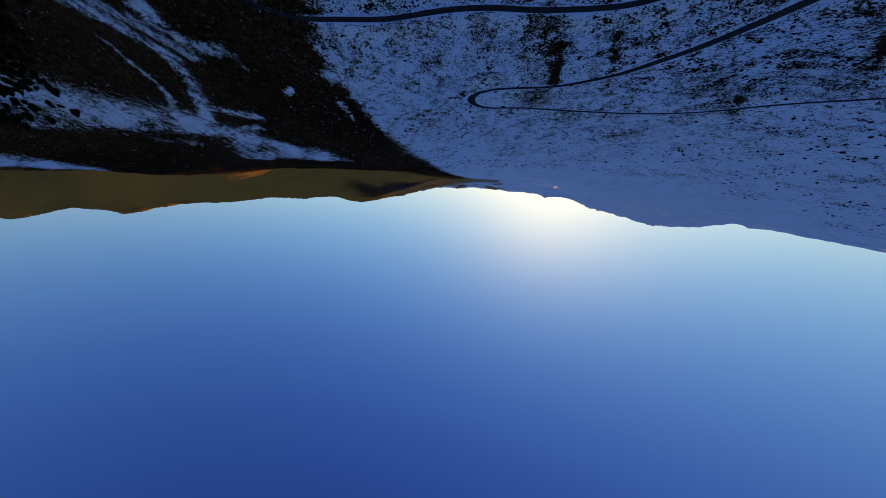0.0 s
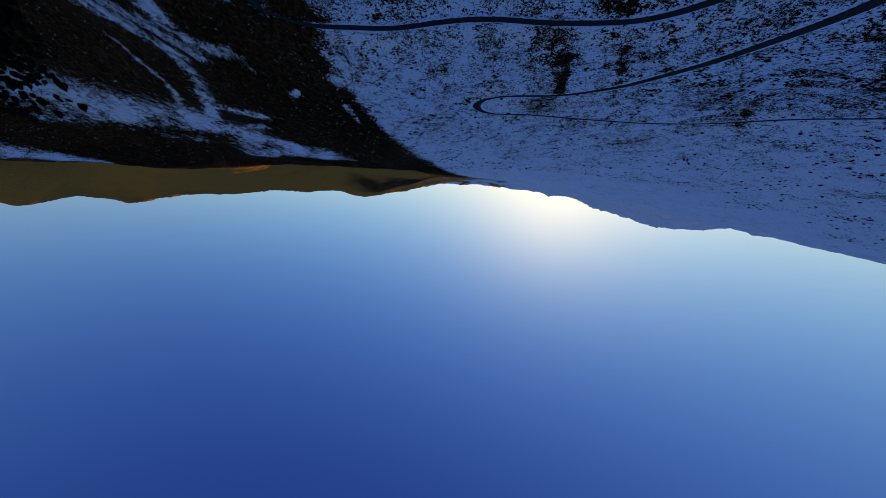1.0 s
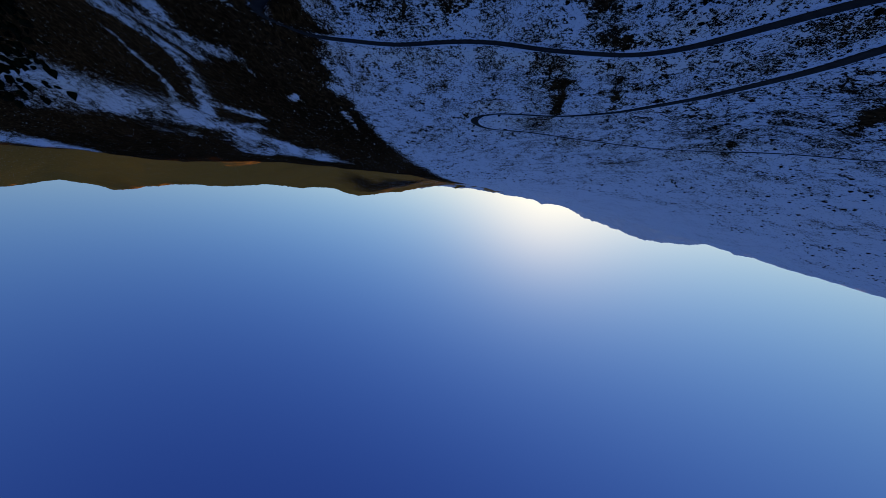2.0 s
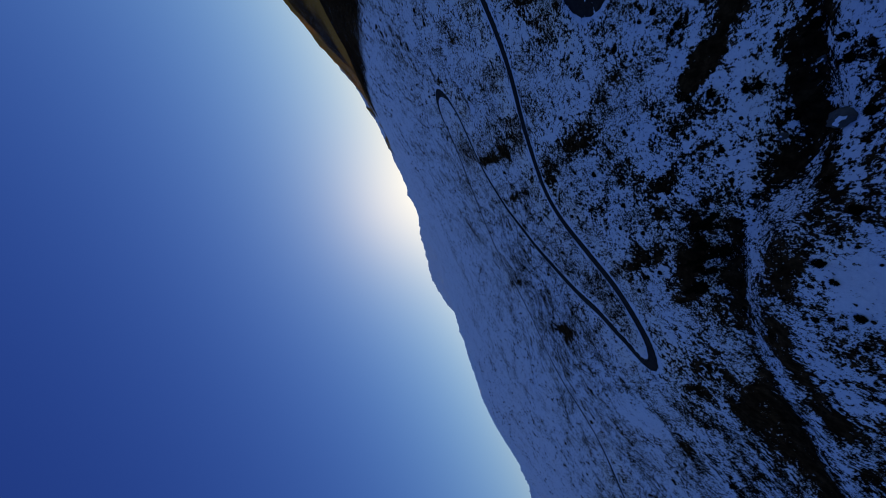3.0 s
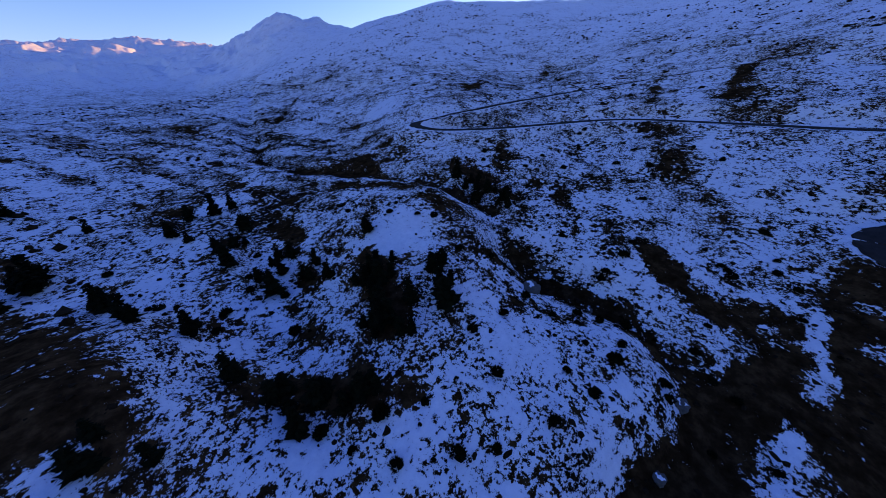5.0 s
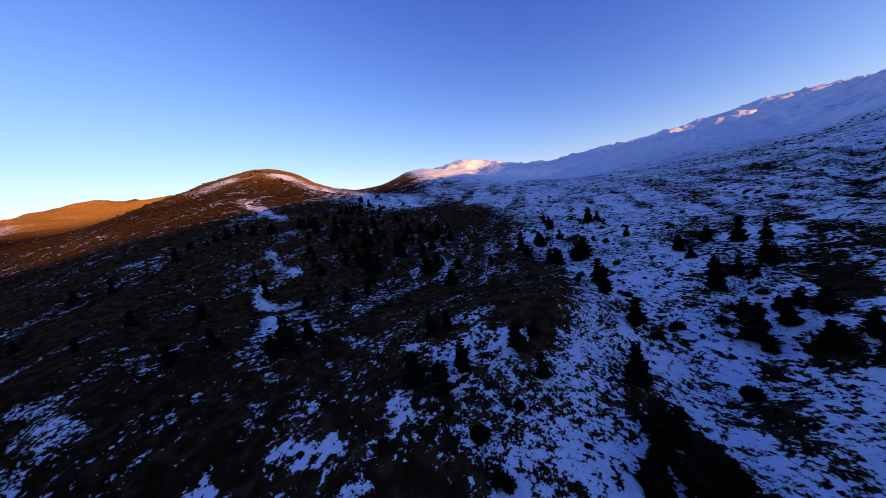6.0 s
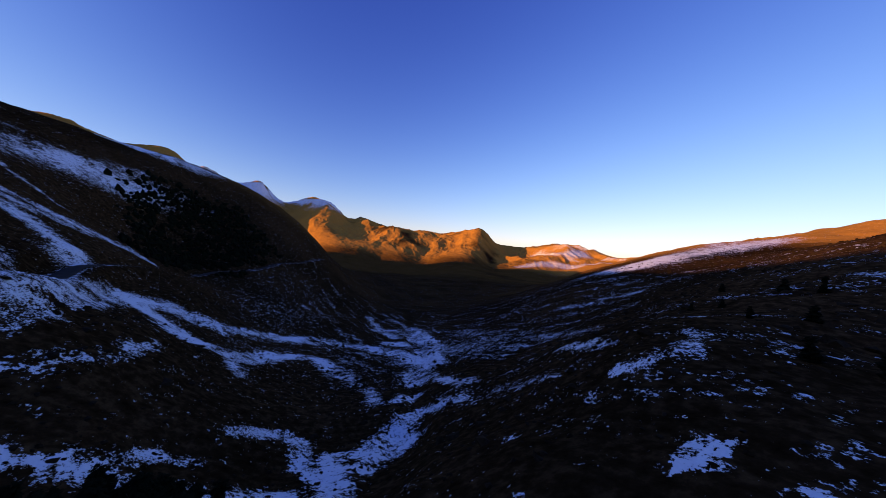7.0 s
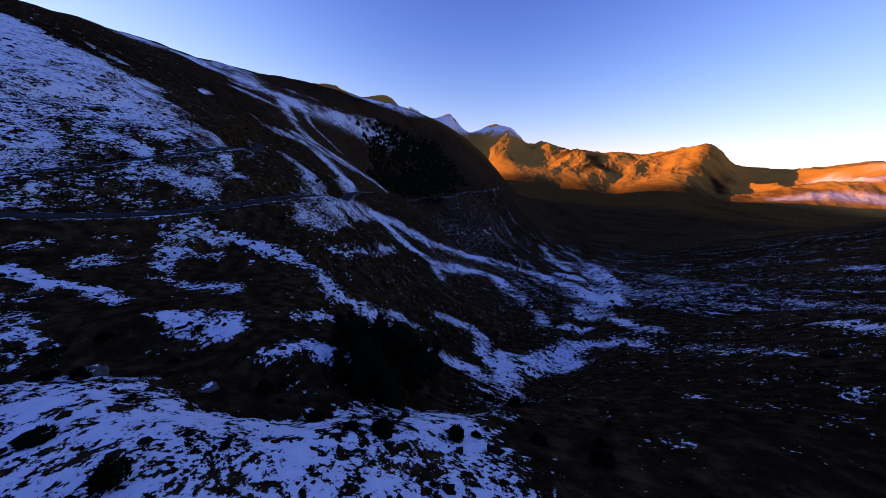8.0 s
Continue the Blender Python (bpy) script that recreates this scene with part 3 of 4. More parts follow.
def snow_share(x, y, z):
    """How much of the ground lies under snow: about 0 to 1."""
    far = np.hypot(x - MID_X, y - MID_Y)
    streak0 = fall_streaks(x, y)
    wave = 14 * (fbm(x / 40, y / 40, 3, 31) - 0.5)
    deep = smooth(-1.0 - 0.03 * far, 1.5 + 0.03 * far, edge_distance(x, y) + 0.35 * wave + 5 * (fbm(x / 9, y / 9, 4, 33, 0.6) - 0.5))
    share = 0.03 + 0.67 * deep + 0.28 * deep * smooth(48, 100, z)
    # the plain between the bends of the road, and the broad valley floor
    share += 0.24 * (1 - smooth(0.6, 1.2, np.hypot((x + 78) / 16, (y - 52) / 24))) * (1 - deep)
    share += 0.12 * smooth(60, 110, y) * smooth(-60, -10, x) * smooth(400, 200, far)
    share += 0.25 * smooth(170, 260, z) * smooth(500, 900, far) * smooth(900, 300, y)
    share += (0.14 + 0.06 * smooth(20, -40, x)) * (0.5 - streak0) * smooth(400, 200, far)
    share -= 0.10 * smooth(1200, 1800, far) * smooth(500, 1200, y)
    share += 0.85 * smooth(280, 480, z) * smooth(1800, 2400, far) * smooth(0.35, 0.6, fbm(x / 160, y / 160, 4, 77))
    share += 0.75 * smooth(-130, -330, y) * smooth(60, 260, x) * smooth(2600, 1800, far)
    share += 0.55 * smooth(1.0, 1.3, x / np.maximum(y, 1)) * smooth(0.5, 0.62, fbm(x / 90, y / 260, 4, 43)) * smooth(0, 50, z) * smooth(1500, 2200, far) * smooth(900, 1600, x)
    # patches of heath of two sizes, ribs that follow the slope, bare banks along the stream
    share -= 0.15 * smooth(0.53, 0.68, fbm(x / 24 + 3, y / 24, 4, 47)) * deep * smooth(900, 350, far)
    share -= 0.18 * smooth(0.54, 0.66, fbm((x + 0.5 * y) / 6.5, (y - 0.4 * x) / 17, 3, 49)) * deep * smooth(420, 200, far)
    lean = smooth(-150, -60, x) * smooth(-320, -120, y)
    share -= 0.20 * lean * deep * smooth(0.50, 0.64, fbm((x * 0.9 + y * 0.43) / 5.0, (y * 0.9 - x * 0.43) / 34, 4, 53)) * smooth(-30, -60, y)
    d, _ = near_line(x, y, STREAM_LINE, 16)
    share -= 0.45 * (1 - smooth(0.6, 4.2, d + 5 * (fbm(x / 5, y / 5, 3, 57) - 0.45))) * smooth(34, 14, y) * smooth(-190, -90, y)
    share += (fbm((x + y * 0.3) / 5, (y - x * 0.2) / 22, 4, 51) - 0.46 - 0.06 * smooth(0, 30, y)) * 1.0 * smooth(-5, 40, x) * smooth(600, 300, far) * (1 - deep)
    # lines are pulled about, so that their edges fray
    wx = x + 5 * (fbm(x / 6, y / 6, 5, 61, 0.65) - 0.5)
    wy = y + 5 * (fbm(x / 6, y / 6, 5, 69, 0.65) - 0.5)
    streak = streak0
    patch = np.clip(0.5 + 2.0 * (0.45 * streak + 0.55 * fbm(x / 5, y / 5, 5, 62, 0.6) - 0.5), 0, 1)
    uneven = streak * (0.4 + fbm(x / 5, y / 5, 3, 66))
    for line, half, strength in BARE_STROKES:
        k, d = by_line(wx, wy, line, half)
        share[k] -= 0.62 * strength * uneven[k] * (1 - smooth(half * 0.3, half * 1.7, d))
    for line, half, strength in SNOW_STROKES:
        k, d = by_line(wx, wy, line, half)
        core = 1 - smooth(half * 0.2, half * 2.0 + 0.8, d)
        share[k] = np.maximum(share[k], 0.03 + (0.10 + 0.74 * strength) * (1.42 - 1.05 * patch[k]) * core)
    for px, py, a, b in POOLS:
        share += 0.55 * (1 - smooth(0.45, 1.1, np.hypot((x - px) / a, (y - py) / b) + 0.5 * (fbm(x / 6, y / 6, 2, 65) - 0.5)))
    d, _ = near_line(x, y, ROAD_LINE, 12)
    share += (0.15 + 0.5 * fbm(x / 9, y / 9, 3, 73)) * (1 - smooth(HALF + 0.4, HALF + 1.8, d)) * smooth(HALF - 0.2, HALF + 0.4, d)
    return np.clip(share, -0.1, 0.95)


# ---- materials ----
def material(name):
    m = bpy.data.materials.new(name)
    m.use_nodes = True
    nt = m.node_tree
    return m, nt, nt.nodes["Principled BSDF"]


def node(nt, kind, **values):
    n = nt.nodes.new(kind)
    for key, value in values.items():
        n.inputs[key].default_value = value
    return n


def ramp(nt, source, stops):
    n = nt.nodes.new("ShaderNodeValToRGB")
    while len(n.color_ramp.elements) < len(stops):
        n.color_ramp.elements.new(0.5)
    for e, (at, colour) in zip(n.color_ramp.elements, stops):
        e.position, e.color = at, (*colour, 1)
    nt.links.new(source, n.inputs[0])
    return n


def noise_at(nt, scale, detail=4.0, rough=0.55, vector=None):
    n = node(nt, "ShaderNodeTexNoise", Scale=scale, Detail=detail, Roughness=rough)
    if vector is not None:
        nt.links.new(vector, n.inputs["Vector"])
    return n


def maths(nt, op, a, b=None, clamp=False):
    n = nt.nodes.new("ShaderNodeMath")
    n.operation, n.use_clamp = op, clamp
    for k, v in enumerate((a, b)):
        if v is None:
            continue
        if isinstance(v, (int, float)):
            n.inputs[k].default_value = v
        else:
            nt.links.new(v, n.inputs[k])
    return n.outputs[0]


def mixed(nt, factor, a, b):
    n = nt.nodes.new("ShaderNodeMix")
    n.data_type = "RGBA"
    nt.links.new(factor, n.inputs[0])
    for k, v in ((6, a), (7, b)):
        if isinstance(v, tuple):
            n.inputs[k].default_value = (*v, 1)
        else:
            nt.links.new(v, n.inputs[k])
    return n.outputs[2]


def bumped(nt, height, strength, distance, bsdf):
    n = node(nt, "ShaderNodeBump", Strength=strength, Distance=distance)
    nt.links.new(height, n.inputs["Height"])
    nt.links.new(n.outputs[0], bsdf.inputs["Normal"])


def ground_material():
    m, nt, bsdf = material("turf_and_snow")
    place = nt.nodes.new("ShaderNodeTexCoord").outputs["Object"]
    attr = nt.nodes.new("ShaderNodeAttribute")
    attr.attribute_name = "snow"
    share = attr.outputs["Fac"]
    flat = nt.nodes.new("ShaderNodeMapping")
    flat.inputs["Scale"].default_value = (1.0, 1.0, 2.2)
    nt.links.new(place, flat.inputs[0])
    coarse = noise_at(nt, 0.25, 6, 0.62, flat.outputs[0])
    fine = noise_at(nt, 1.0, 6, 0.75, flat.outputs[0])
    tufts = noise_at(nt, 0.55, 4, 0.65, place)
    broken = maths(nt, "ADD", maths(nt, "MULTIPLY", coarse.outputs[0], 1.5), maths(nt, "MULTIPLY", fine.outputs[0], 2.0))
    grain = noise_at(nt, 2.6, 4, 0.7, flat.outputs[0])
    zone = ramp(nt, noise_at(nt, 0.07, 3, 0.6, place).outputs[0], [(0.40, (0.12, 0.12, 0.12)), (0.60, (1, 1, 1))]).outputs[0]
    lying = maths(nt, "ADD", maths(nt, "MULTIPLY", share, 2.2), 0.12, clamp=True)
    specks = maths(nt, "MULTIPLY", maths(nt, "MULTIPLY", maths(nt, "SUBTRACT", grain.outputs[0], 0.52), lying), maths(nt, "MULTIPLY", zone, 3.0))
    level = maths(nt, "ADD", maths(nt, "ADD", share, specks), maths(nt, "SUBTRACT", broken, 1.75))
    cover = ramp(nt, level, [(0.47, (0, 0, 0)), (0.53, (1, 1, 1))]).outputs[0]
    turf = ramp(nt, tufts.outputs[0], [(0.25, (0.008, 0.005, 0.003)), (0.5, (0.034, 0.021, 0.0115)), (0.78, (0.105, 0.066, 0.034))])
    wide = noise_at(nt, 0.012, 5, 0.6, place)
    dry = ramp(nt, wide.outputs[0], [(0.35, (0.55, 0.5, 0.42)), (0.65, (1.35, 1.15, 0.9))])
    turf2 = nt.nodes.new("ShaderNodeMix")
    turf2.data_type, turf2.blend_type = "RGBA", "MULTIPLY"
    turf2.inputs[0].default_value = 1.0
    nt.links.new(turf.outputs[0], turf2.inputs[6])
    nt.links.new(dry.outputs[0], turf2.inputs[7])
    lit_grass = nt.nodes.new("ShaderNodeAttribute")
    lit_grass.attribute_name = "dry"
    # dry grass, brightened towards orange to carry part of the low sun
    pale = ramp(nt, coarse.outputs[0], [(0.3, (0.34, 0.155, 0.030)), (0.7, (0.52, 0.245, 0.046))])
    soil = mixed(nt, lit_grass.outputs["Fac"], turf2.outputs[2], pale.outputs[0])
    white = ramp(nt, fine.outputs[0], [(0.3, (0.66, 0.69, 0.74)), (0.7, (0.84, 0.86, 0.89))])
    nt.links.new(mixed(nt, cover, soil, white.outputs[0]), bsdf.inputs["Base Color"])
    rough = nt.nodes.new("ShaderNodeMapRange")
    rough.inputs[3].default_value, rough.inputs[4].default_value = 0.95, 0.6
    nt.links.new(cover, rough.inputs[0])
    nt.links.new(rough.outputs[0], bsdf.inputs["Roughness"])
    nt.links.new(maths(nt, "MULTIPLY", cover, 0.2), bsdf.inputs["Specular IOR Level"])
    height = maths(nt, "ADD", maths(nt, "MULTIPLY", cover, 0.35), maths(nt, "MULTIPLY", fine.outputs[0], 0.5))
    bumped(nt, height, 0.7, 0.5, bsdf)
    return m


def asphalt_material():
    m, nt, bsdf = material("worn_asphalt")
    place = nt.nodes.new("ShaderNodeTexCoord").outputs["Object"]
    a = noise_at(nt, 0.5, 5, 0.6, place)
    g = noise_at(nt, 9.0, 3, 0.6, place)
    both = maths(nt, "ADD", maths(nt, "MULTIPLY", a.outputs[0], 0.7), maths(nt, "MULTIPLY", g.outputs[0], 0.3))
    c = ramp(nt, both, [(0.3, (0.020, 0.017, 0.015)), (0.7, (0.050, 0.044, 0.038))])
    nt.links.new(c.outputs[0], bsdf.inputs["Base Color"])
    bsdf.inputs["Roughness"].default_value = 0.95
    bsdf.inputs["Specular IOR Level"].default_value = 0.05
    bumped(nt, g.outputs[0], 0.3, 0.02, bsdf)
    return m


GROUND, ASPHALT = ground_material(), asphalt_material()


# ---- ground: one sheet ----
def sheet(count=1060, reach=6200.0, near=80.0):
    top = math.asinh(reach / near)
    s = np.linspace(-top, top, count)
    u, v = np.meshgrid(s, s)
    rw = np.hypot(u, v) + 1e-9
    r = near * np.sinh(np.minimum(rw, top * 1.03))
    x, y = MID_X + u / rw * r, MID_Y + v / rw * r
    keep = (rw <= top * 1.02)
    number = np.cumsum(keep.ravel()).reshape(keep.shape) - 1
    whole = keep[:-1, :-1] & keep[1:, :-1] & keep[:-1, 1:] & keep[1:, 1:]
    a, b, c, d = number[:-1, :-1][whole], number[:-1, 1:][whole], number[1:, 1:][whole], number[1:, :-1][whole]
    return x[keep], y[keep], np.stack([a, b, c, d], 1)


def quad_mesh(name, places, quads, mat, soft=True):
    me = bpy.data.meshes.new(name)
    me.vertices.add(len(places))
    me.vertices.foreach_set("co", np.asarray(places, np.float32).ravel())
    me.loops.add(4 * len(quads))
    me.loops.foreach_set("vertex_index", np.asarray(quads, np.int32).ravel())
    me.polygons.add(len(quads))
    me.polygons.foreach_set("loop_start", np.arange(0, 4 * len(quads), 4, dtype=np.int32))
    me.polygons.foreach_set("use_smooth", np.full(len(quads), soft))
    me.materials.append(mat)
    me.update(calc_edges=True)
    me.validate()
    return me


def far_sector(x, y):
    """1 inside the part of the country that the finer far sheet covers."""
    r, a = np.hypot(x, y), np.degrees(np.arctan2(x, y))
    return smooth(1650, 1900, r) * smooth(4450, 4200, r) * smooth(-6, -2, a) * smooth(72, 68, a)


def far_sheet(turns=760, rings=330):
    a = np.radians(np.linspace(-5.0, 71.0, turns))
    r = np.geomspace(1700.0, 4400.0, rings)
    a, r = np.meshgrid(a, r)
    i, j = np.meshgrid(np.arange(rings - 1), np.arange(turns - 1), indexing="ij")
    k = (i * turns + j).ravel()
    return (r * np.sin(a)).ravel(), (r * np.cos(a)).ravel(), np.stack([k, k + turns, k + turns + 1, k + 1], 1)


def dry_lit_share(x, y, z):
    """How much of the bare ground is pale dry grass, with sun on heights and shade below painted in."""
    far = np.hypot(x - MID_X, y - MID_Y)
    # far ground and the sunlit crests near by take the pale colour
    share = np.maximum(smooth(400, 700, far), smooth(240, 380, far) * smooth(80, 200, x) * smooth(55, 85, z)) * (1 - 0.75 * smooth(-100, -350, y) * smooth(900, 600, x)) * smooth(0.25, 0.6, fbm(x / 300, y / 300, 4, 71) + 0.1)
    # shade on the valley floor is put into the colour: less pale grass
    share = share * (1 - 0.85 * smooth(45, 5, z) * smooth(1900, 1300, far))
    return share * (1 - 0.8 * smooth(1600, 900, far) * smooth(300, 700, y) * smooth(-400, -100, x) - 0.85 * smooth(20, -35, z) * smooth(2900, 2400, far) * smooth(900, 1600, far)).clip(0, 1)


def cover_of(me, x, y, z):
    me.attributes.new("snow", "FLOAT", "POINT").data.foreach_set("value", snow_share(x, y, z).astype(np.float32))
    me.attributes.new("dry", "FLOAT", "POINT").data.foreach_set("value", dry_lit_share(x, y, z).astype(np.float32))


gx, gy, gq = sheet()
gz = ground_height(gx, gy)
ground_mesh = quad_mesh("ground", np.stack([gx, gy, gz - 45 * far_sector(gx, gy)], 1), gq, GROUND)
cover_of(ground_mesh, gx, gy, gz)
fx, fy, fq = far_sheet()
fz = ground_height(fx, fy)
rim = 1 - far_sector(fx, fy)
range_mesh = quad_mesh("far_mountain_range", np.stack([fx, fy, fz - 12 * rim], 1), fq, GROUND)
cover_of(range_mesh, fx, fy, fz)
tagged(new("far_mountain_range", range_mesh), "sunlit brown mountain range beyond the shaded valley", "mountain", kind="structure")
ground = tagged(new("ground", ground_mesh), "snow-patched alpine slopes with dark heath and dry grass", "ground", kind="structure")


def road_mesh():
    d = np.gradient(ROAD_LINE, axis=0)
    d /= np.linalg.norm(d, axis=1)[:, None]
    side = np.stack([-d[:, 1], d[:, 0]], 1)
    across = [(-HALF, -0.5), (-HALF, 0.06), (-HALF * 0.5, 0.10), (0, 0.13), (HALF * 0.5, 0.10), (HALF, 0.06), (HALF, -0.5)]
    rows = [np.column_stack([ROAD_LINE + side * w, ROAD_Z + h]) for w, h in across]
    places = np.stack(rows, 1).reshape(-1, 3)
    n, m = len(ROAD_LINE), len(across)
    i, j = np.meshgrid(np.arange(n - 1), np.arange(m - 1), indexing="ij")
    a = (i * m + j).ravel()
    return quad_mesh("road", places, np.stack([a, a + 1, a + m + 1, a + m], 1), ASPHALT)


road = tagged(new("road", road_mesh()), "narrow dark asphalt mountain road with hairpin bends", "road", kind="structure")


# ---- plants and stones ----
def plant_material(name, dark, light, rough=0.85):
    m, nt, bsdf = material(name)
    place = nt.nodes.new("ShaderNodeTexCoord").outputs["Object"]
    n = noise_at(nt, 2.5, 3, 0.6, place)
    per = nt.nodes.new("ShaderNodeObjectInfo").outputs["Random"]
    island = nt.nodes.new("ShaderNodeNewGeometry").outputs["Random Per Island"]
    f = maths(nt, "ADD", maths(nt, "MULTIPLY", n.outputs[0], 0.6), maths(nt, "ADD", maths(nt, "MULTIPLY", per, 0.2), maths(nt, "MULTIPLY", island, 0.2)))
    nt.links.new(ramp(nt, f, [(0.25, dark), (0.8, light)]).outputs[0], bsdf.inputs["Base Color"])
    bsdf.inputs["Roughness"].default_value = rough
    bsdf.inputs["Specular IOR Level"].default_value = 0.02
    return m


def stone_material():
    m, nt, bsdf = material("grey_stone")
    place = nt.nodes.new("ShaderNodeTexCoord").outputs["Object"]
    a, b = noise_at(nt, 0.8, 6, 0.65, place), noise_at(nt, 6.0, 4, 0.7, place)
    f = maths(nt, "ADD", maths(nt, "MULTIPLY", a.outputs[0], 0.6), maths(nt, "MULTIPLY", b.outputs[0], 0.4))
    nt.links.new(ramp(nt, f, [(0.3, (0.035, 0.032, 0.028)), (0.7, (0.12, 0.108, 0.092))]).outputs[0], bsdf.inputs["Base Color"])
    bsdf.inputs["Roughness"].default_value = 0.9
    bumped(nt, b.outputs[0], 0.6, 0.1, bsdf)
    return m


def snow_material():
    m, nt, bsdf = material("lying_snow")
    place = nt.nodes.new("ShaderNodeTexCoord").outputs["Object"]
    a = noise_at(nt, 1.5, 5, 0.6, place)
    nt.links.new(ramp(nt, a.outputs[0], [(0.3, (0.68, 0.71, 0.76)), (0.7, (0.85, 0.87, 0.9))]).outputs[0], bsdf.inputs["Base Color"])
    bsdf.inputs["Roughness"].default_value = 0.6
    bumped(nt, a.outputs[0], 0.4, 0.1, bsdf)
    return m


NEEDLES = plant_material("dark_needles", (0.0025, 0.003, 0.0016), (0.012, 0.014, 0.006))
SCRUB = plant_material("brown_scrub", (0.006, 0.004, 0.0025), (0.040, 0.025, 0.013))
BARK = plant_material("bark", (0.02, 0.015, 0.01), (0.07, 0.05, 0.035))
STONE, SNOW = stone_material(), snow_material()
rng = np.random.default_rng(7)


def tri_mesh(name, places, tris, mat, soft=False):
    me = bpy.data.meshes.new(name)
    me.vertices.add(len(places))
    me.vertices.foreach_set("co", np.asarray(places, np.float32).ravel())
    me.loops.add(3 * len(tris))
    me.loops.foreach_set("vertex_index", np.asarray(tris, np.int32).ravel())
    me.polygons.add(len(tris))
    me.polygons.foreach_set("loop_start", np.arange(0, 3 * len(tris), 3, dtype=np.int32))
    me.polygons.foreach_set("use_smooth", np.full(len(tris), soft))
    me.materials.append(mat)
    me.update(calc_edges=True)
    return me


def ico(level):
    bm = bmesh.new()
    bmesh.ops.create_icosphere(bm, subdivisions=level, radius=1.0)
    v = np.array([p.co[:] for p in bm.verts])
    f = np.array([[q.index for q in p.verts] for p in bm.faces])
    bm.free()
    return v, f


BALL1, BALL2, BALL3 = ico(1), ico(2), ico(3)


def sprigs(count, core, size, up=0.4):
    """Thin pointed sprigs that stand out of an uneven mound; core gives the radius in each direction."""
    way = rng.normal(size=(count, 3))
    way[:, 2] = abs(way[:, 2]) * 0.9
    way /= np.linalg.norm(way, axis=1)[:, None]
    base = way * core * rng.uniform(0.65, 1.0, (count, 1))
    out = way + [0, 0, up]
    out /= np.linalg.norm(out, axis=1)[:, None]
    side = np.cross(out, rng.normal(size=(count, 3)))
    side /= np.linalg.norm(side, axis=1)[:, None]
    ln = rng.uniform(0.6, 1.3, (count, 1)) * size
    p = np.stack([base - side * ln * 0.28, base + side * ln * 0.28, base + out * ln], 1).reshape(-1, 3)
    return p, np.arange(3 * count).reshape(-1, 3)


def joined(pieces):
    places, tris, n = [], [], 0
    for p, t in pieces:
        places.append(p)
        tris.append(t + n)
        n += len(p)
    return np.vstack(places), np.vstack(tris)


def mound(seed, ball, flat=0.75):
    """An uneven clump of unit size that sits on the ground."""
    r = np.random.default_rng(seed)
    v, f = ball
    v = v * r.uniform(0.4, 1.35, (len(v), 1)) * [r.uniform(0.8, 1.2), r.uniform(0.8, 1.2), flat]
    v[:, 2] = np.maximum(v[:, 2], -0.25)
    return v, f


def part(name, me, parent, label=""):
    ob = new(name, me)
    ob.parent = parent
    return tagged(ob, label)


def shrub(seed, tall=1.0):
    thing = new("juniper_shrub")
    lumps = []
    r = np.random.default_rng(seed)
    for k in range(5):
        v, f = mound(seed * 10 + k, BALL2, 0.8)
        s = r.uniform(0.35, 0.6)
        a = r.uniform(0, 6.283)
        lumps.append((v * s * [1, 1, tall] + [0.42 * math.cos(a), 0.42 * math.sin(a), r.uniform(0.1, 0.4) * tall], f))
    p, t = sprigs(220, 0.85, 0.34, 0.8)
    lumps.append((p * [1, 1, tall] + [0, 0, 0.1], t))
    part("foliage", tri_mesh("foliage", *joined(lumps), NEEDLES), thing)
    stems = []
    for k in range(5):
        a = 1.257 * k + seed
        root = np.array([0.12 * math.cos(a), 0.12 * math.sin(a), -0.35])
        tip = np.array([0.55 * math.cos(a), 0.55 * math.sin(a), 0.55 * tall])
        side = np.array([-math.sin(a), math.cos(a), 0]) * 0.05
        stems.append((np.array([root - side, root + side, root + [0, 0, 0.09], tip]), np.array([[0, 1, 3], [1, 2, 3], [2, 0, 3]])))
    part("stems", tri_mesh("stems", *joined(stems), BARK), thing, "bare woody stems")
    return tagged(thing, "dark evergreen shrub standing in the snow", "shrub", "shrubs on the slopes")


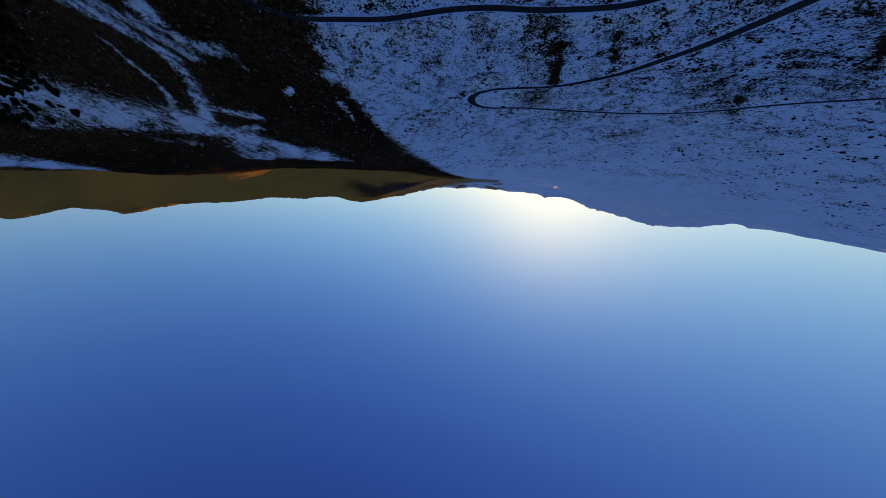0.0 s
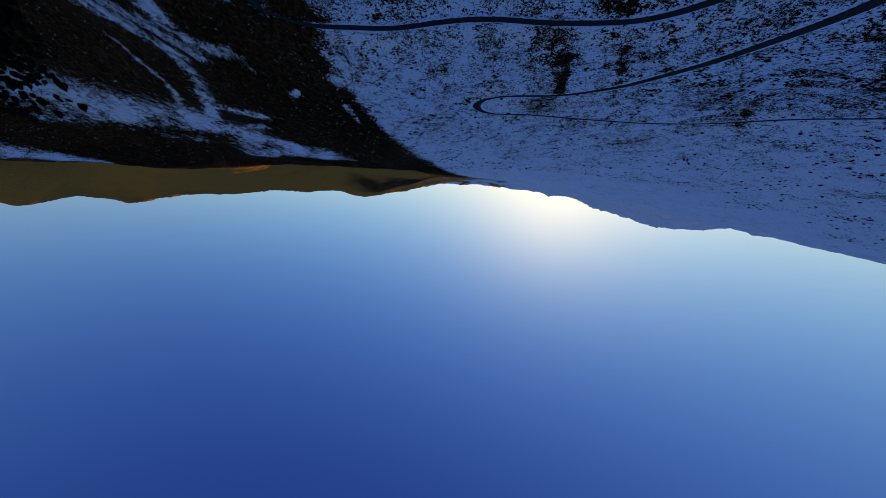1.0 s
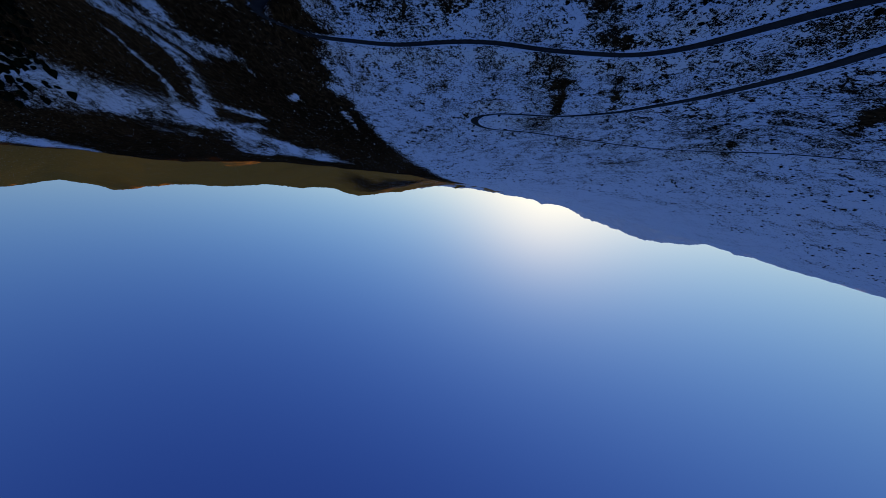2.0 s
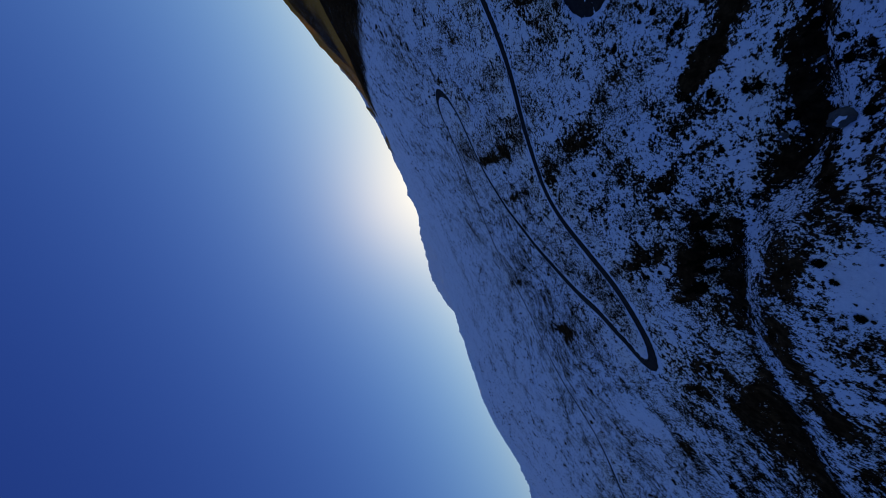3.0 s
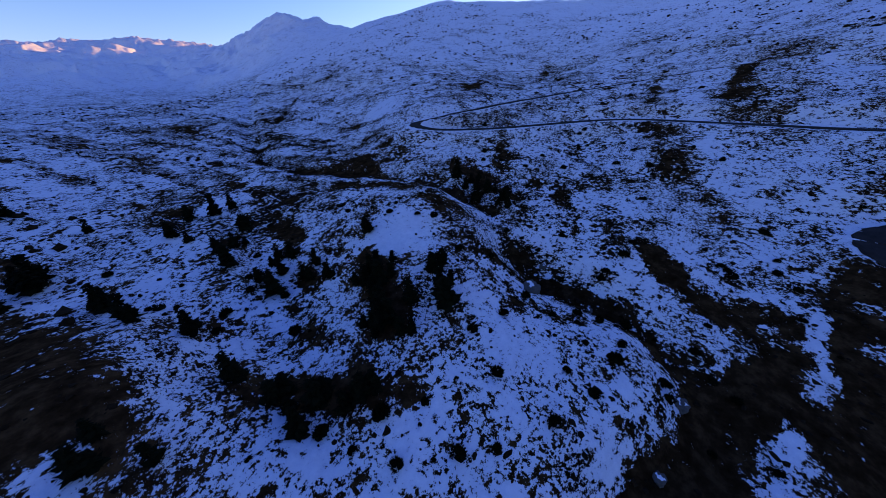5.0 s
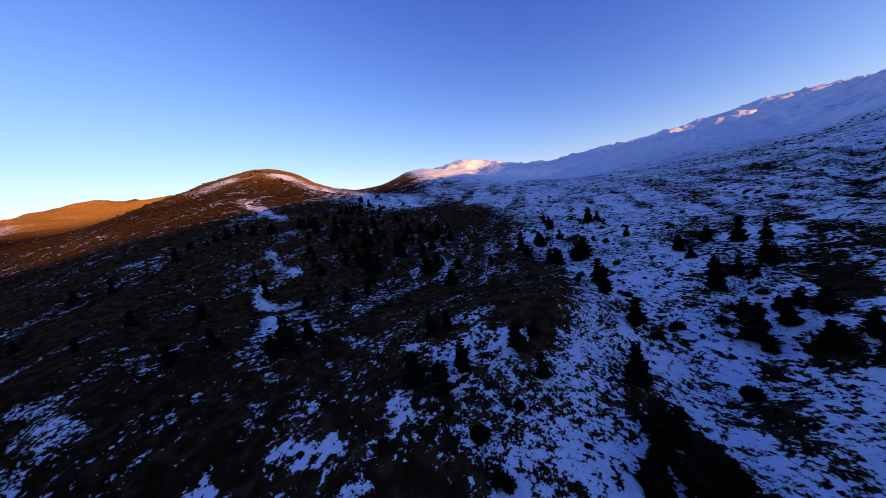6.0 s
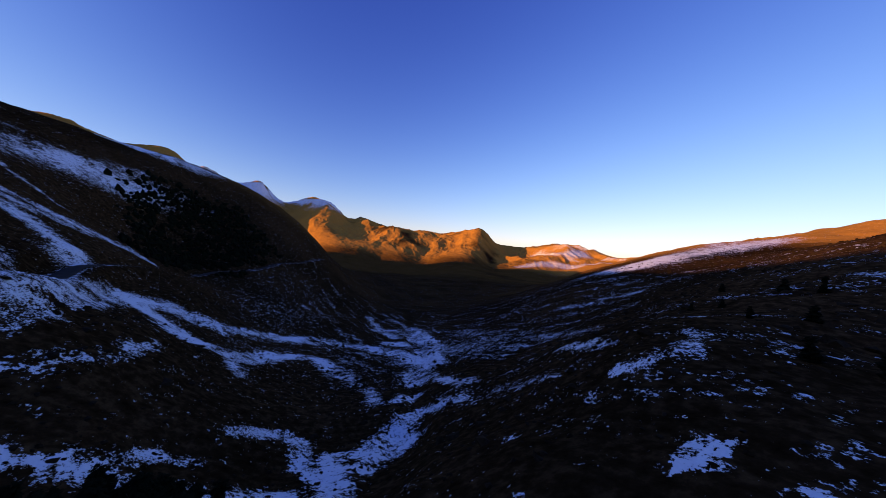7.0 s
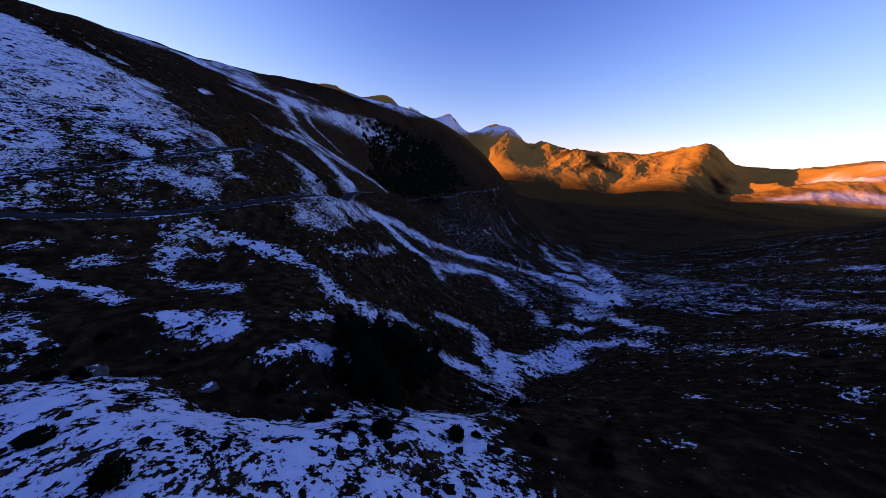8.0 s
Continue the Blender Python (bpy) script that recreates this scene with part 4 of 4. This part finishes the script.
def pine(seed):
    """A small mountain pine, six metres tall, of a trunk and many drooping needle fans."""
    r = np.random.default_rng(seed)
    thing = new("pine_tree")
    n, rings = 8, [(-0.5, 0.20), (0.6, 0.16), (2.2, 0.11), (4.2, 0.06), (5.9, 0.015)]
    bend = r.normal(0, 0.06, (len(rings), 2)) * np.arange(len(rings))[:, None]
    v = np.array([[w * math.cos(6.2832 * k / n) + bx, w * math.sin(6.2832 * k / n) + by, z] for (z, w), (bx, by) in zip(rings, bend) for k in range(n)])
    f = []
    for a in range(len(rings) - 1):
        for k in range(n):
            i, j = a * n + k, a * n + (k + 1) % n
            f += [[i, j, j + n], [i, j + n, i + n]]
    part("trunk", tri_mesh("trunk", v, np.array(f), BARK), thing, "brown tapered trunk")
    fans = []
    for z in np.linspace(0.35, 5.7, 17):
        reach = (1.95 * (1 - (z / 6.3) ** 1.7) ** 0.7 + 0.15) * (0.72 + 0.5 * r.random())
        for k in range(9):
            if r.random() < 0.16:
                continue
            a = 6.2832 * (k + r.uniform(-0.4, 0.4)) / 9 + z
            ln, drop = reach * r.uniform(0.45, 1.25), r.uniform(-0.35, 0.3)
            out = np.array([math.cos(a), math.sin(a), 0])
            side = np.array([-out[1], out[0], 0])
            root, mid = np.array([0, 0, z + 0.25]), out * ln * 0.55 + [0, 0, z + 0.2 - drop * 0.2]
            tip, w = out * ln + [0, 0, z + 0.1 - drop * ln], ln * r.uniform(0.28, 0.42)
            fans.append((np.array([root, mid - side * w, mid + side * w, tip, mid + [0, 0, 0.2 * ln], mid - [0, 0, 0.2 * ln]]), np.array([[0, 1, 4], [0, 4, 2], [1, 3, 4], [4, 3, 2], [0, 5, 1], [0, 2, 5], [1, 5, 3], [5, 2, 3]])))
            for q in range(5):
                b = mid + (tip - mid) * r.uniform(-0.6, 1.0) + side * r.uniform(-1, 1) * w
                e = b + out * 0.25 * ln + r.normal(0, 0.16, 3) + [0, 0, 0.06]
                g = side * 0.07
                fans.append((np.array([b - g, b + g, e]), np.array([[0, 1, 2]])))
    part("crown", tri_mesh("crown", *joined(fans), NEEDLES), thing, "dense dark green needle crown")
    return tagged(thing, "dark green mountain pine on the snowy slope", "tree", "pines in the valley")


def on_ground(xy, sink=0.0):
    xy = np.asarray(xy, float)
    return np.column_stack([xy, ground_height(xy[:, 0], xy[:, 1]) - sink])


def spread(makers, places, sizes):
    """Sets copies of some things at places, turned and sized at random."""
    for k, (p, s) in enumerate(zip(places, sizes)):
        m = Matrix.LocRotScale(Vector(p), Euler((0, 0, rng.uniform(0, 6.283))), None)
        ob = copy_thing(makers[k % len(makers)], m)
        ob.scale = (s * rng.uniform(0.85, 1.15), s * rng.uniform(0.85, 1.15), s * rng.uniform(0.85, 1.2))


def away(makers):
    for ob in makers:
        for o in (*ob.children_recursive, ob):
            bpy.data.objects.remove(o)


PINES = [(5.4, -52), (-11.4, -46.9), (-7.9, -59.9), (-15, -75), (18, -77), (16, -75), (8, -61), (33, -75), (34, -97), (22, -108), (27, -88), (-16.8, -44.9), (-18.9, -42.2), (-28.7, -44.5), (-23.8, -26), (-28, -24), (-26.9, -22), (-58.5, -42.5), (-61, -36), (-63, -53), (-63, -48), (-19.7, -22.9), (-23.1, -32.5), (-21.3, -32.3), (-20.6, -21.9), (-19.6, -25.6), (-20.7, -29.3), (-11, -84), (-6, -86), (-15, -87), (-17.3, -54.4)]
SLOPE_PINES = [(38, -102), (18, -73), (4.6, -48.9), (-0.3, -43.8), (-16.4, -46.4), (-19.1, -47), (-8, -62), (-14, -73), (-15.4, -56.3), (10, -91), (24, -105), (28, -69), (16, -71), (8.1, -58), (40.2, -13.2), (36, -13.2), (39.5, -16.4), (38.9, -10.9), (79, -72)]
SHRUBS = [(-30.1, -2.3), (-26.5, -16.7), (-23.9, -10.9), (-23.8, -3.8), (-39.5, -16.6), (-38.5, -11.5), (-36.5, -5.9), (-53.7, -22.5), (-53.7, -30), (-10.5, -11.9), (-12, -16.2), (-13, -3.8), (-34.6, -45), (-34.2, -50.7), (-39.7, -2.4)]
NEAR_SHRUBS = [(-32.4, -15.9), (-36.4, -2.2), (-30.5, -5.7), (-42.2, -9.3), (-54.1, -10.1), (-8.3, -15.8), (-15.1, -8.7), (-18, -6.5), (2.4, -14.9), (5.5, -16.7), (8.9, -16.7), (-39.3, -37.1), (-27.5, -22.8), (-6.9, -19.1), (-37.1, 3.8), (-43, 9.4)]
CLUMPS = [(-10.6, -49.6, 4), (20.2, -68.7, 4), (29.5, -80.2, 4), (-23, -35, 6), (-19.6, -26.8, 7), (-5.8, -26, 3), (-8.1, -21.7, 3), (-11.1, -18.8, 3), (-2.6, -29.8, 2), (-31.3, -26.7, 3), (-10.8, -66.3, 3), (-2.3, -76.1, 3), (-63.4, -48.6, 3), (-61.3, -40.6, 2), (-62.1, -35.7, 2), (15.1, -18, 4), (11.2, -18.9, 3), (6.1, -26.2, 3), (20.9, -26.4, 2)]  # x, y, how many


def scattered(count, seed, lo, hi, keep):
    r = np.random.default_rng(seed)
    xy = r.uniform(lo, hi, (count, 2))
    return xy[keep(xy[:, 0], xy[:, 1], r.random(count))]


def off_road(x, y, room=4.5):
    return near_line(x, y, ROAD_LINE, 12)[0] > room


pine_kinds = [pine(k) for k in range(5)]
spread(pine_kinds, on_ground(PINES + SLOPE_PINES, 0.1), rng.uniform(0.35, 0.85, len(PINES + SLOPE_PINES)))
clumped = np.array([(x + rng.normal(0, 1.6), y + rng.normal(0, 1.6)) for x, y, n in CLUMPS for k in range(n)])
spread(pine_kinds, on_ground(clumped, 0.1), rng.uniform(0.3, 0.65, len(clumped)))
copse = scattered(420, 6, (-28, 0), (0, 34), lambda x, y, c: np.hypot((x + 17) / 5.0, (y - 19) / 9) + 0.5 * (c - 0.5) < 1)[:70]
spread(pine_kinds, on_ground(copse, 0.1), rng.uniform(0.35, 0.75, len(copse)))
dark_wood = scattered(500, 7, (30, -115), (150, -25), lambda x, y, c: np.hypot((x - 85 - (y + 60) * -0.6) / 45, (y + 62) / 30) + 0.7 * (c - 0.5) < 0.8)[:120]
hill = scattered(420, 4, (45, -70), (130, 30), lambda x, y, c: c < 0.55 * smooth(0.46, 0.6, fbm(x / 15, y / 15, 3, 83)))[:30]
spread(pine_kinds, on_ground(hill, 0.1), rng.uniform(0.3, 0.75, len(hill)))


def wood(name, xy, sizes, label):
    """Many small trees in one piece, made from the same pines."""
    crowns = []
    for kind in pine_kinds:
        me = next(o for o in kind.children if o.name.startswith("crown")).data
        v, f = np.zeros(3 * len(me.vertices)), np.zeros(3 * len(me.polygons), int)
        me.vertices.foreach_get("co", v)
        me.loops.foreach_get("vertex_index", f)
        crowns.append((v.reshape(-1, 3), f.reshape(-1, 3)))
    pieces = []
    for k, (p, s) in enumerate(zip(on_ground(xy, 0.1), sizes)):
        v, f = crowns[k % len(crowns)]
        a = rng.uniform(0, 6.283)
        c, q = math.cos(a) * s, math.sin(a) * s
        pieces.append((np.column_stack([v[:, 0] * c - v[:, 1] * q, v[:, 0] * q + v[:, 1] * c, v[:, 2] * s]) + p, f))
    return tagged(new(name, tri_mesh(name, *joined(pieces), NEEDLES)), label, "wood", kind="stuff")


wood("pine_wood", dark_wood, rng.uniform(0.3, 0.75, len(dark_wood)), "dense dark pine wood on the shaded hill")
away(pine_kinds)

shrub_kinds = [shrub(k, 0.7 + 0.12 * k) for k in range(6)]
spread(shrub_kinds, on_ground(SHRUBS + NEAR_SHRUBS, 0.05), rng.uniform(0.5, 0.95, len(SHRUBS + NEAR_SHRUBS)))
low = scattered(900, 5, (-110, -70), (10, 20), lambda x, y, c: (c < 0.2 + 0.5 * smooth(0.48, 0.6, fbm(x / 12, y / 12, 3, 85))) & off_road(x, y) & (np.hypot(x + 5, y + 5) > 6))[:230]
spread(shrub_kinds, on_ground(low, 0.05), 0.25 + 0.75 * rng.random(len(low)) ** 2.2)
away(shrub_kinds)


# ---- the low heath that nobody could count ----
def strewn(name, xy, radius, ball, mat, label, flat=0.7, tall=None):
    shapes = [mound(900 + k, ball, flat) for k in range(12)]
    places = on_ground(xy, 0.0)
    r = np.random.default_rng(12)
    v_all, f_all, n = [], [], 0
    for k, (p, s) in enumerate(zip(places, radius)):
        v, f = shapes[k % 12]
        a = r.uniform(0, 6.283)
        c, q = math.cos(a), math.sin(a)
        h = s if tall is None else s * tall
        v_all.append(np.column_stack([(v[:, 0] * c - v[:, 1] * q) * s + p[0], (v[:, 0] * q + v[:, 1] * c) * s + p[1], v[:, 2] * h + p[2]]))
        f_all.append(f + n)
        n += len(v)
    return tagged(new(name, tri_mesh(name, np.vstack(v_all), np.vstack(f_all), mat)), label, "heath", kind="stuff")


def heath_here(x, y, c):
    thick = smooth(0.44, 0.62, fbm(x / 20 + 3, y / 20, 4, 47)) * 0.7 + 0.3 * smooth(0.5, 0.62, fbm((x + 0.5 * y) / 6.5, (y - 0.4 * x) / 17, 3, 49))
    return (c < 0.07 + 0.75 * thick) & off_road(x, y, 3.6)


near_heath = scattered(15000, 21, (-125, -125), (40, 45), heath_here)
strewn("low_heath", near_heath, 0.12 + 0.42 * rng.random(len(near_heath)) ** 2.5, BALL1, SCRUB, "low dark heath clumps showing through the snow", 0.6)
wide_heath = scattered(15000, 22, (-330, -330), (60, 130), lambda x, y, c: heath_here(x, y, c) & ~((x > -125) & (y > -125) & (y < 45)))
strewn("hillside_heath", wide_heath, 0.3 + 1.0 * rng.random(len(wide_heath)) ** 2.5, BALL1, SCRUB, "dark heath clumps scattered over the snowy hillside", 0.6)
slope_wood = scattered(3600, 23, (-170, 220), (0, 430), lambda x, y, c: (np.hypot((x + 78) / 56, (y - 322) / 74) + 0.3 * (c - 0.5) + 0.7 * (fbm(x / 30, y / 30, 4, 87) - 0.5) < 0.9) & off_road(x, y, 6))
strewn("hillside_wood", slope_wood, 1.5 + 1.6 * rng.random(len(slope_wood)), BALL1, NEEDLES, "dark pine wood on the shaded ridge", 1.5)
east_heath = scattered(7000, 24, (10, -110), (330, 190), lambda x, y, c: c < 0.15 + 0.6 * smooth(0.45, 0.6, fbm(x / 26, y / 26, 3, 89)))
strewn("east_slope_heath", east_heath, 0.35 + 1.0 * rng.random(len(east_heath)) ** 1.8, BALL1, SCRUB, "brown heath and scrub on the shaded hill", 0.8)


# ---- the boulder by the stream ----
def boulder(x, y, size, seed):
    thing = new("boulder")
    v, f = BALL3
    r = np.random.default_rng(seed)
    shift = r.uniform(0, 50, 3)
    lump = np.array([noise.fractal(Vector(p) * 1.3 + Vector(shift), 1.0, 2.0, 4) for p in v])
    body = np.round(v * 2.2) / 2.2 * 0.35 + v * 0.65
    body = body * (1 + 0.38 * lump[:, None]) * [1.2, 0.9, 0.7] * size
    part("stone", tri_mesh("stone", body, f, STONE, True), thing)
    top = body[:, 2] + 0.35 * size * np.roll(lump, 7) > size * 0.55
    keep = f[top[f].all(1)]
    used, back = np.unique(keep, return_inverse=True)
    cap = body[used] * [1.0, 1.0, 1.03] + [0, 0, 0.03]
    if len(keep):
        part("snow_cap", tri_mesh("snow_cap", cap, back.reshape(-1, 3), SNOW, True), thing, "thin cap of white snow")
    thing.location = (x, y, float(ground_height([x], [y])[0]) + size * 0.25)
    return tagged(thing, "weathered grey boulder with snow beside the stream", "boulder", "boulders by the stream")


for bx, by, bs, bk in [(-43, -17.5, 1.5, 1), (-52, -20, 0.7, 2), (-47, -9, 0.55, 3), (-38, 5, 0.8, 4), (-28, 5, 0.6, 5), (-54, -31, 0.7, 6)]:
    boulder(bx, by, bs, bk)
